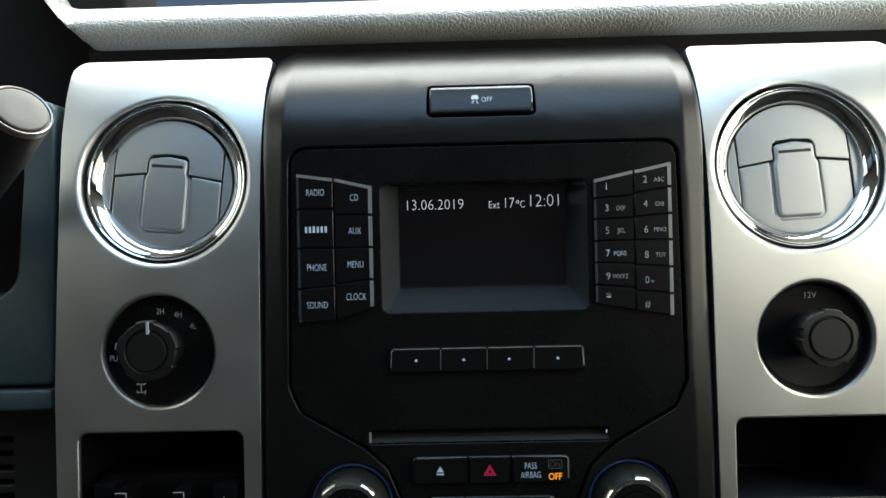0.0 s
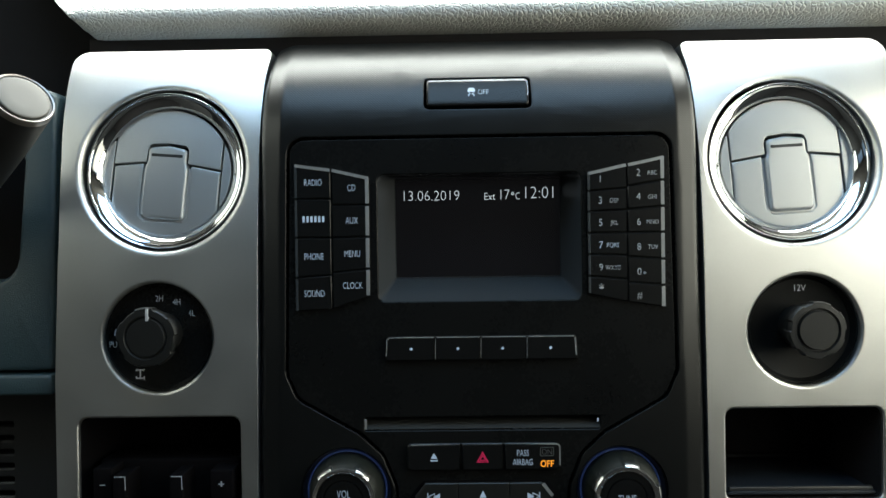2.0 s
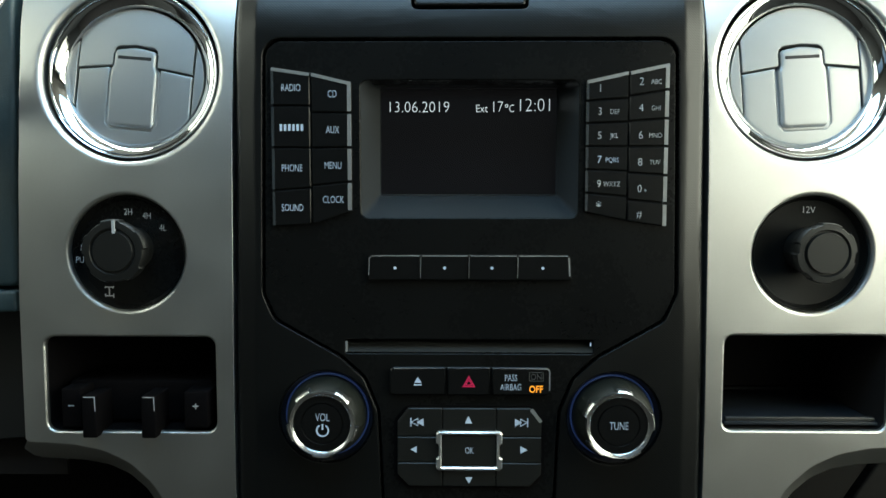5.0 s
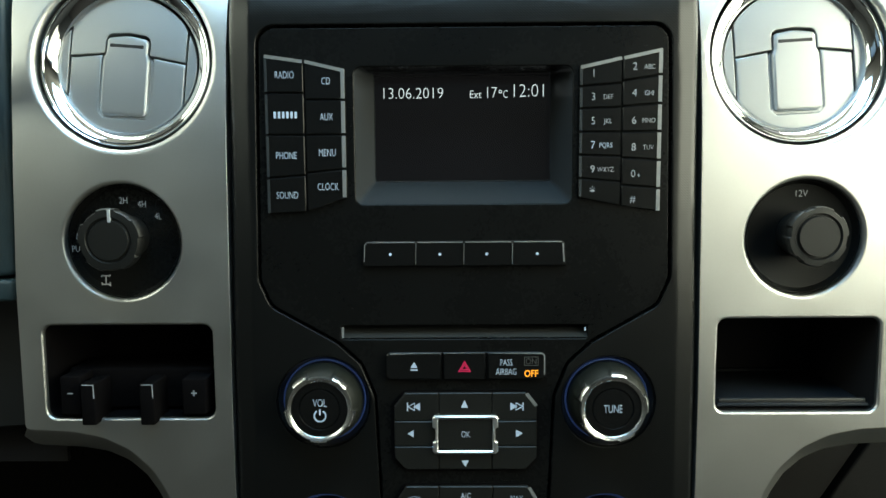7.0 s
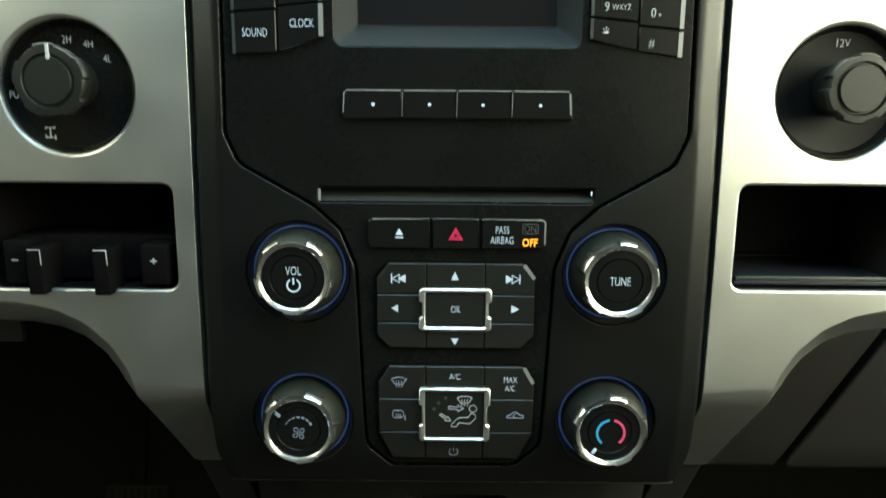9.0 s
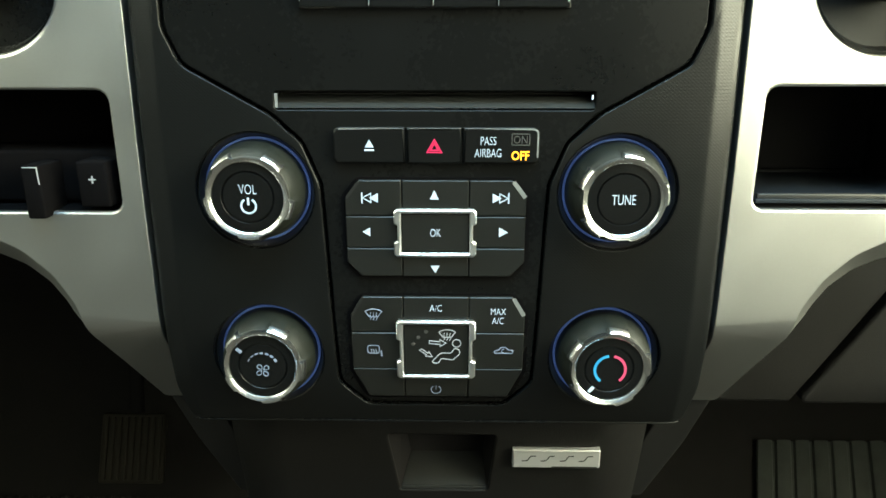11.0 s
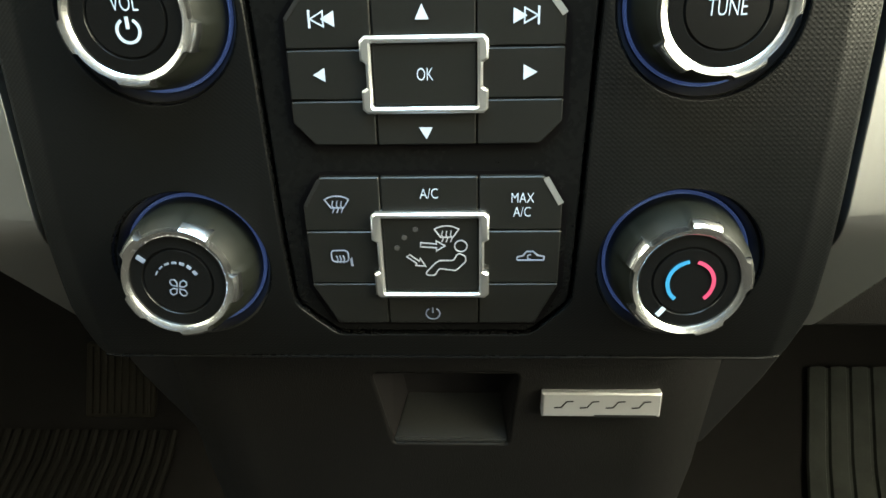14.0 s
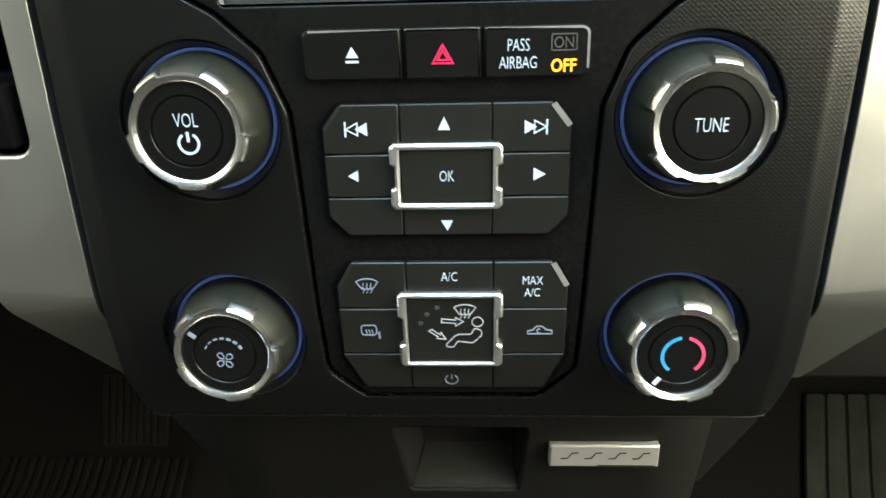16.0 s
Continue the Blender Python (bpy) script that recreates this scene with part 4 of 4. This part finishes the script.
def pad(name, label, x0, x1, z0, z1, ct, cb, cols, rows, frame_box, y):
    p = thing(name, ((x0 + x1) / 2, y, (z0 + z1) / 2), label, "control pad")
    octagon = fillet([(x0 + cb[0], z0), (x1 - cb[0], z0), (x1, z0 + cb[1]), (x1, z1 - ct[1]), (x1 - ct[0], z1), (x0 + ct[0], z1), (x0, z1 - ct[1]), (x0, z0 + cb[1])], 0.0045, 6)
    part("well", shell(inset(octagon, -0.0011), y=y + 0.0002, depth=0.004, r=0), RECESS, p, "black groove round the keys")
    xs, zs = [x0, cols[0], cols[1], x1], [z0, rows[0], rows[1], z1]
    keys = {}
    for i in range(3):
        for j in range(3):
            if i == 1 and j == 1:
                continue
            a, b, c, d = xs[i] + 0.0002, zs[j] + 0.0002, xs[i + 1] - 0.0002, zs[j + 1] - 0.0002
            if i == 0:
                a += 0.0007
            if i == 2:
                c -= 0.0007
            if j == 0:
                b += 0.0007
            pts = [(a, b), (c, b), (c, d), (a, d)]
            cut = cb if j == 0 else ct
            if i == 0 and j == 0:
                pts = [(a + cut[0], b), (c, b), (c, d), (a, d), (a, b + cut[1])]
            elif i == 2 and j == 0:
                pts = [(a, b), (c - cut[0], b), (c, b + cut[1]), (c, d), (a, d)]
            elif i == 0 and j == 2:
                pts = [(a, b), (c, b), (c, d), (a + cut[0], d), (a, d - cut[1])]
            elif i == 2 and j == 2:
                pts = [(a, b), (c, b), (c, d - cut[1]), (c - cut[0], d), (a, d)]
            keys[i, j] = part("key", shell(fillet(pts, 0.0006, 3), y=y - 0.0018, depth=0.004, r=0.0004), PADKEY, p)
            # corner highlights are painted strips: bright at upper right, dull at upper left
            if i == 2 and j == 2:
                part("bright_edge", ribbon([(c - cut[0] + 0.0006, d - 0.0004), (c - 0.0004, d - cut[1] + 0.0004)], 0.0019, y - 0.0021), EDGE, keys[i, j], "highlight painted on the corner")
            if i == 0 and j == 2:
                part("dull_edge", ribbon([(a + 0.0006, d - cut[1]), (a + cut[0] - 0.0002, d - 0.0006)], 0.0012, y - 0.0020), BLACK, keys[i, j])
    fx0, fz0, fx1, fz1 = frame_box
    hz = (fz0 + fz1) / 2
    n, m = 0.0016, (fz1 - fz0) * 0.20
    loop = [(fx0 + 0.0014, fz0), (fx1 - 0.0014, fz0), (fx1, fz0 + 0.0014), (fx1, hz - m), (fx1 - n, hz - m + 0.0010), (fx1 - n, hz + m - 0.0010), (fx1, hz + m), (fx1, fz1 - 0.0014), (fx1 - 0.0014, fz1), (fx0 + 0.0014, fz1), (fx0, fz1 - 0.0014), (fx0, hz + m), (fx0 + n, hz + m - 0.0010), (fx0 + n, hz - m + 0.0010), (fx0, hz - m), (fx0, fz0 + 0.0014)]
    t = 0.0020
    part("chrome_frame", shell(loop, [box2(fx0 + n + t - 0.0004, fz0 + t, fx1 - n - t + 0.0004, fz1 - t, 0.0004)], y=y - 0.0042, depth=0.006, r=0.0007), SATIN_CHROME, p, "notched satin chrome frame")
    keys["middle"] = part("middle_key", shell(box2(fx0 + n + t - 0.0002, fz0 + t + 0.0002, fx1 - n - t + 0.0002, fz1 - t - 0.0002, 0.0004), y=y - 0.0030, depth=0.005, r=0.0005), PADKEY, p)
    return p, keys


AIRFLOW = material("pale_outline_print", (0.30, 0.31, 0.34), 0.5, vary=0.04, emit=(0.7, 0.8, 1.0), strength=0.05)
SATIN_CHROME = material("satin_chrome", (0.74, 0.74, 0.745), 0.30, metal=0.92, vary=0.02, rvary=0.03)
BADGE = material("pale_badge_silver", (0.52, 0.52, 0.525), 0.42, metal=0.70, vary=0.02, rvary=0.03)
p, keys = pad("seek_pad", "black eight-key seek pad round a chrome-framed OK key", -0.0412, 0.0420, 0.5780, 0.6242, (0.0065, 0.0080), (0.0065, 0.0070), (-0.0148, 0.0155), (0.5926, 0.6076), (-0.0184, 0.5888, 0.0190, 0.6113), 0.0)
part("lettering", letters("OK", 0.0004, 0.6003, -0.0032, 0.0037, 0.64, bold=-0.012), WHITE, keys["middle"])
YK = -0.0022
part("up_symbol", polygon([(-0.0021, 0.6155), (0.0019, 0.6155), (-0.0001, 0.6198)], YK), WHITE, keys[1, 2])
part("down_symbol", polygon([(-0.0019, 0.5843), (0.0003, 0.5806), (0.0022, 0.5843)], YK), WHITE, keys[1, 0])
part("left_symbol", polygon([(-0.0328, 0.6003), (-0.0293, 0.5983), (-0.0293, 0.6023)], YK), WHITE, keys[0, 1])
part("right_symbol", polygon([(0.0332, 0.6003), (0.0292, 0.5981), (0.0292, 0.6025)], YK), WHITE, keys[2, 1])
for s, cx, kk in ((-1, -0.0290, (0, 2)), (1, 0.0296, (2, 2))):
    bm = ribbon([(cx + s * 0.0036, 0.6136), (cx + s * 0.0036, 0.6186)], 0.0006, YK)
    polygon([(cx - s * 0.0036, 0.6139), (cx + s * 0.0004, 0.6161), (cx - s * 0.0036, 0.6183)], YK, bm=bm)
    ribbon([(cx - s * 0.0004, 0.6140), (cx + s * 0.0034, 0.6161), (cx - s * 0.0004, 0.6182)], 0.0004, YK, closed=True, bm=bm)
    part("skip_symbol", bm, WHITE, keys[kk])

YC = 0.0
p, keys = pad("climate_pad", "black climate key pad round a chrome-framed airflow key", -0.0408, 0.0432, 0.5128, 0.5688, (0.0060, 0.0095), (0.0070, 0.0160), (-0.0150, 0.0160), (0.5307, 0.5504), (-0.0184, 0.5258, 0.0194, 0.5573), YC)
YK = YC - 0.0022
part("lettering", letters("A/C", 0.0005, 0.5633, YK, 0.0034, 0.74, bold=-0.012), WHITE, keys[1, 2])
bm = letters("MAX", 0.0298, 0.5617, YK, 0.0033, 0.72, bold=-0.012)
letters("A/C", 0.0298, 0.5570, YK, 0.0033, 0.72, bm=bm, bold=-0.012)
part("lettering", bm, WHITE, keys[2, 2])


def windscreen_symbol(cx, cz, s, y, bm):
    ribbon([(cx - 0.0039 * s, cz + 0.0014 * s)] + arc2(cx, cz - 0.0045 * s, 0.0071 * s, 120, 60, 6) + [(cx + 0.0039 * s, cz + 0.0014 * s), (cx + 0.0020 * s, cz - 0.0014 * s), (cx - 0.0020 * s, cz - 0.0014 * s)], 0.00042 * s, y, closed=True, bm=bm)
    for i in (-1, 0, 1):
        x = cx + i * 0.0014 * s
        ribbon([(x - 0.0002 * s, cz - 0.0031 * s), (x + 0.0003 * s, cz - 0.0018 * s), (x - 0.0002 * s, cz - 0.0006 * s), (x + 0.0001 * s, cz + 0.0010 * s)], 0.00036 * s, y, bm=bm)
    return bm


part("defrost_symbol", windscreen_symbol(-0.0290, 0.5600, 1.0, YK, bmesh.new()), DIM, keys[0, 2])
bm = ribbon(box2(-0.0324, 0.5393, -0.0268, 0.5435, 0.0012), 0.00045, YK, closed=True)
for i in (-1, 0, 1):
    ribbon([(-0.0296 + i * 0.0011, 0.5389), (-0.0293 + i * 0.0011, 0.5402), (-0.0297 + i * 0.0011, 0.5417)], 0.0004, YK, bm=bm)
polygon([(-0.0262, 0.5377), (-0.0254, 0.5377), (-0.0256, 0.5411), (-0.0263, 0.5403)], YK, bm=bm)
part("mirror_symbol", bm, DIM, keys[0, 1])
bm = ribbon(fillet([(0.0286, 0.5397), (0.0372, 0.5397), (0.0374, 0.5411), (0.0352, 0.5415), (0.0338, 0.5429), (0.0316, 0.5429), (0.0304, 0.5414), (0.0285, 0.5409)], 0.0004), 0.0005, YK, closed=True)
ribbon(arc2(0.0328, 0.5409, 0.0009, 70, 290, 8), 0.0004, YK, bm=bm)
part("recirculation_symbol", bm, DIM, keys[2, 1])
bm = ribbon(arc2(0.0003, 0.5181, 0.0024, 120, 420, 20), 0.0004, YK)
ribbon([(0.0003, 0.5184), (0.0003, 0.5208)], 0.0004, YK, bm=bm)
part("power_symbol", bm, DIM, keys[1, 0])
bm = windscreen_symbol(0.0058, 0.5500, 1.0, YC - 0.0032, bmesh.new())
ribbon(circle2(0.0103, 0.5454, 0.0020, 20), 0.00042, YC - 0.0032, closed=True, bm=bm)
ribbon(fillet([(-0.0022, 0.5345), (0.0016, 0.5345), (0.0030, 0.5371), (0.0086, 0.5363), (0.0118, 0.5397), (0.0118, 0.5417), (0.0094, 0.5429), (0.0078, 0.5401), (0.0032, 0.5401), (0.0018, 0.5391)], 0.0010), 0.00042, YC - 0.0032, closed=True, bm=bm)
for pts in ([(-0.0026, 0.5467), (0.0024, 0.5462), (0.0024, 0.5473), (0.0052, 0.5455), (0.0024, 0.5437), (0.0024, 0.5448), (-0.0028, 0.5452)], [(-0.0064, 0.5423), (-0.0034, 0.5399), (-0.0030, 0.5409), (-0.0014, 0.5380), (-0.0046, 0.5383), (-0.0042, 0.5391), (-0.0074, 0.5415)]):
    ribbon(pts, 0.00038, YC - 0.0032, closed=True, bm=bm)
part("airflow_symbol", bm, AIRFLOW, keys["middle"], "pale airflow outlines")
bm = bmesh.new()
for x, z in ((-0.0042, 0.5514), (-0.0079, 0.5485), (-0.0104, 0.5448)):
    polygon(circle2(x, z, 0.0009, 12), YC - 0.0032, bm=bm)
part("unlit_lamps", bm, FAINT, keys["middle"])
# the pad follows the face, which leans back towards its lower end
for ob in p.children_recursive:
    for v in ob.data.vertices:
        v.co.y += fascia_bend(0, v.co.z + PLACE[p].z)


# ---------------- lower console with pocket and badge ----------------
def console_bend(x, z):
    b = 0.033 + max(0.0, 0.47 - z) * 0.22
    e = max(0.0, abs(x) - 0.085) / 0.035
    return b + 0.02 * e * e


con = thing("lower_console", (0.0, 0.05, 0.43), "black lower console with an open pocket", "console")
CON = fillet(mirror([(0.100, 0.300, 0.01), (0.120, 0.40, 0), (0.124, 0.4975, 0.004)]), n=4)
part("panel", shell(CON, [fillet([(-0.0215, 0.4325), (0.0290, 0.4325), (0.0325, 0.4740), (-0.0275, 0.4740)], 0.002)], y=0.0, depth=0.03, r=0.0016, cuts=[("z", [0.33, 0.36, 0.40, 0.44, 0.47]), ("x", [-0.115, -0.105, -0.095, -0.085, 0.085, 0.095, 0.105, 0.115])], bend=console_bend), CONSOLE, con, weighted=True)
for s in (-1, 1):
    leg = fillet([(0.1425 * s, 0.4705), (0.1300 * s, 0.420, 0.03), (0.1120 * s, 0.375), (0.1420 * s, 0.375), (0.1600 * s, 0.430, 0.03), (0.1690 * s, 0.4705)], 0.003)
    part("flank", shell(leg, y=0.0012, depth=0.03, r=0.0015, steps=3, cuts=[("z", [0.39, 0.41, 0.43, 0.445, 0.455, 0.462])], bend=trim_bend), BLACK, con, "black flank running down from the silver trim", weighted=True)
bm = bmesh.new()
quad = [[(-0.0275, 0.0335, 0.4740), (0.0325, 0.0335, 0.4740), (0.0290, 0.0425, 0.4335), (-0.0215, 0.0425, 0.4335)], [(-0.0225, 0.064, 0.4745), (0.0300, 0.064, 0.4745), (0.0268, 0.064, 0.4440), (-0.0165, 0.064, 0.4440)]]
va = [[bm.verts.new(p) for p in q] for q in quad]
for j in (0, 1, 3):
    bm.faces.new((va[0][j], va[0][(j + 1) % 4], va[1][(j + 1) % 4], va[1][j]))
bm.faces.new(va[1])
part("pocket", bm, DARK, con, smooth=False)
bm = bmesh.new()
tray = [bm.verts.new(p) for p in ((-0.0213, 0.0430, 0.4341), (0.0288, 0.0430, 0.4341), (0.0266, 0.0635, 0.4447), (-0.0163, 0.0635, 0.4447), (-0.0213, 0.0430, 0.4319), (0.0288, 0.0430, 0.4319), (0.0266, 0.0635, 0.4425), (-0.0163, 0.0635, 0.4425))]
for f in ((0, 1, 2, 3), (7, 6, 5, 4), (0, 4, 5, 1), (1, 5, 6, 2), (2, 6, 7, 3), (3, 7, 4, 0)):
    bm.faces.new([tray[i] for i in f])
bmesh.ops.bevel(bm, geom=bm.edges[:], offset=0.0006, segments=2, affect="EDGES")
# paler than the pocket walls, in place of light falling on the floor
part("pocket_floor", bm, TRAY, con, "pocket floor in paler grey, as if lit", smooth=False)
b = part("badge", shell(box2(0.0420, 0.4550, 0.0905, 0.4665, 0.0006), y=0.0305, depth=0.008, r=0.0008), BADGE, con, "satin silver badge")
for i in range(4):
    x = 0.0470 + i * 0.0105
    part("brand_bar", ribbon([(x, 0.4597), (x + 0.0030, 0.4599), (x + 0.0050, 0.4627), (x + 0.0078, 0.4629)], 0.0005, 0.0302), BLACK, b)
bm = bmesh.new()
polygon(box2(0.0635, 0.4553, 0.0890, 0.4563, 0.0002), 0.0302, bm=bm)
part("small_bars", bm, BLACK, b)


# ---------------- passenger side: glove box under the dash ----------------
glove = thing("glove_box", (0.45, 0.09, 0.53), "black grained glove box with a slanting seam beside the trim", "glove box")
part("surround", shell(fillet([(0.150, 0.4690), (0.2165, 0.4690), (0.2285, 0.4870), (0.2780, 0.5650), (0.2920, 0.6150), (0.150, 0.6150)], 0.003), y=0.082, depth=0.035, r=0.0022, steps=3), CONSOLE, glove)
part("door", shell(fillet([(0.2205, 0.4690), (0.780, 0.4690), (0.780, 0.6150), (0.2960, 0.6150), (0.2815, 0.5640), (0.2320, 0.4865)], 0.003), y=0.080, depth=0.037, r=0.0022, steps=3), CONSOLE, glove, "black glove box door")


# ---------------- driver's side: bezel, ledge, knee panel, lever ----------------
bez = thing("instrument_bezel", (-0.40, 0.03, 0.78), "dark blue-grey vinyl instrument surround", "instrument bezel")
B_OUT = fillet([(-0.60, 0.690), (-0.2650, 0.690), (-0.2595, 0.862, 0.006), (-0.2740, 0.866, 0.004), (-0.60, 0.875)], 0.004)
B_HOLE = fillet([(-0.58, 0.745), (-0.2865, 0.745, 0.016), (-0.2800, 0.822, 0.01), (-0.300, 0.850, 0.015), (-0.58, 0.858)], 0.01)
part("surround", shell(B_OUT, [B_HOLE], y=0.016, depth=0.05, r=0.003, steps=4), BLUEGREY, bez)
part("cluster_well", block(-0.585, 0.11, 0.735, -0.275, 0.118, 0.89), DARK, bez)
part("ledge", block(-0.60, 0.012, 0.6755, -0.2635, 0.06, 0.6880, 0.002), BLUEGREY, bez, "blue-grey ledge under the instruments")
part("hood", block(-0.62, 0.085, 0.86, -0.246, 0.14, 1.05, 0.004), DARK, bez, "black instrument hood")

knee = thing("knee_panel", (-0.40, 0.05, 0.62), "black knee panel with rows of small slots", "knee panel")
holes = [box2(-0.333, 0.648 - 0.0092 * i, -0.3085, 0.6515 - 0.0092 * i, 0.0010, 2) for i in range(6)]
part("panel", shell(fillet([(-0.60, 0.57), (-0.262, 0.590), (-0.262, 0.674), (-0.60, 0.674)], 0.004), holes, y=0.045, depth=0.012, r=0.001), BLACK, knee)
part("backing", block(-0.60, 0.058, 0.56, -0.263, 0.062, 0.68), DARK, knee)

lever = thing("shift_lever", (-0.225, -0.05, 0.84), "black column shift lever with a brushed metal end cap", "gear lever")
axis = Vector((0.69, -0.52, 0.49)).normalized()
tip = Vector((-0.2365, -0.055, 0.8430))
turn = Matrix.Translation(tip) @ Vector((0, -1, 0)).rotation_difference(axis).to_matrix().to_4x4()


def at_lever(bm):
    bmesh.ops.transform(bm, matrix=turn, verts=bm.verts)
    return bm


part("grip", at_lever(lathe([(0.0085, 0.16), (0.0090, 0.10), (0.0125, 0.075), (0.0150, 0.03), (0.0155, 0.006), (0.0152, 0.001), (0.0146, 0.0)], 0, 0, 40)), BLACK, lever)
part("rim", at_lever(lathe([(0.0156, 0.003), (0.0157, 0.0), (0.0151, -0.0009), (0.0143, -0.0006), (0.0140, 0.001)], 0, 0, 48, close=False)), DULLRIM, lever, "thin dull metal rim")
part("cap", at_lever(lathe([(0.0131, 0.001), (0.0130, -0.0010), (0.0126, -0.0014), (0.0122, -0.0015), (0.006, -0.0015)], 0, 0, 48)), CAP, lever, "brushed metal end cap")


# ---------------- footwells ----------------
def floor_line(y):
    pts = [(-1.75, 0.0), (0.40, 0.0), (0.50, 0.035), (0.62, 0.12), (0.75, 0.33)]
    for (a, za), (b, zb) in zip(pts, pts[1:]):
        if a <= y <= b:
            return za + (zb - za) * (y - a) / (b - a)
    return pts[-1][1]


def floor_mat(x0, x1, y0, y1, pitch, mat, label, skew=0.0):
    bm = bmesh.new()
    ys = [y0 + (y1 - y0) * i / 24 for i in range(25)]
    xs = []
    x = x0
    while x < x1:
        xs += [(x, 0.0075), (x + 0.0020, 0.0110), (x + pitch * 0.5, 0.0125), (x + pitch * 0.80, 0.0110), (x + pitch * 0.87, 0.0075)]
        x += pitch
    last = None
    for y in ys:
        z = floor_line(y)
        shift = skew * min(y1 - y, 0.16)
        row = [bm.verts.new((x - shift, y - h * 0.5, z + h)) for x, h in xs]
        if last:
            for j in range(len(row) - 1):
                bm.faces.new((last[j], last[j + 1], row[j + 1], row[j])).smooth = True
        last = row
    return solid("floor_mat", bm, mat, (0, 0, 0), label, "floor mat", group="ribbed floor mats")


floor_mat(0.452, 0.80, 0.12, 0.605, 0.027, MAT, "ribbed grey rubber floor mat up the passenger toe board", 0.31)
floor_mat(-0.80, -0.375, 0.12, 0.53, 0.013, DARKMAT, "finely ribbed dark brown rubber floor mat in the driver footwell")

ped = thing("pedal", (-0.41, 0.49, 0.16), "worn ribbed rubber foot pedal on a steel arm", "pedal")
bm = block(-0.452, -0.006, -0.045, -0.368, 0.006, 0.045, 0.004)
for i in range(9):
    x = -0.446 + i * 0.0088
    block(x, -0.0095, -0.040, x + 0.0045, -0.004, 0.040, 0.001, bm=bm)
bmesh.ops.transform(bm, matrix=Matrix.Translation((0, 0.49, 0.168)) @ Matrix.Rotation(radians(-25), 4, "X"), verts=bm.verts)
part("tread", bm, PEDAL, ped, "ribbed brown-grey rubber tread")
bm = block(-0.418, 0.0, -0.02, -0.402, 0.012, 0.30, 0.003)
bmesh.ops.transform(bm, matrix=Matrix.Translation((0, 0.50, 0.17)) @ Matrix.Rotation(radians(-12), 4, "X"), verts=bm.verts)
part("arm", bm, DARK, ped, "black steel arm")
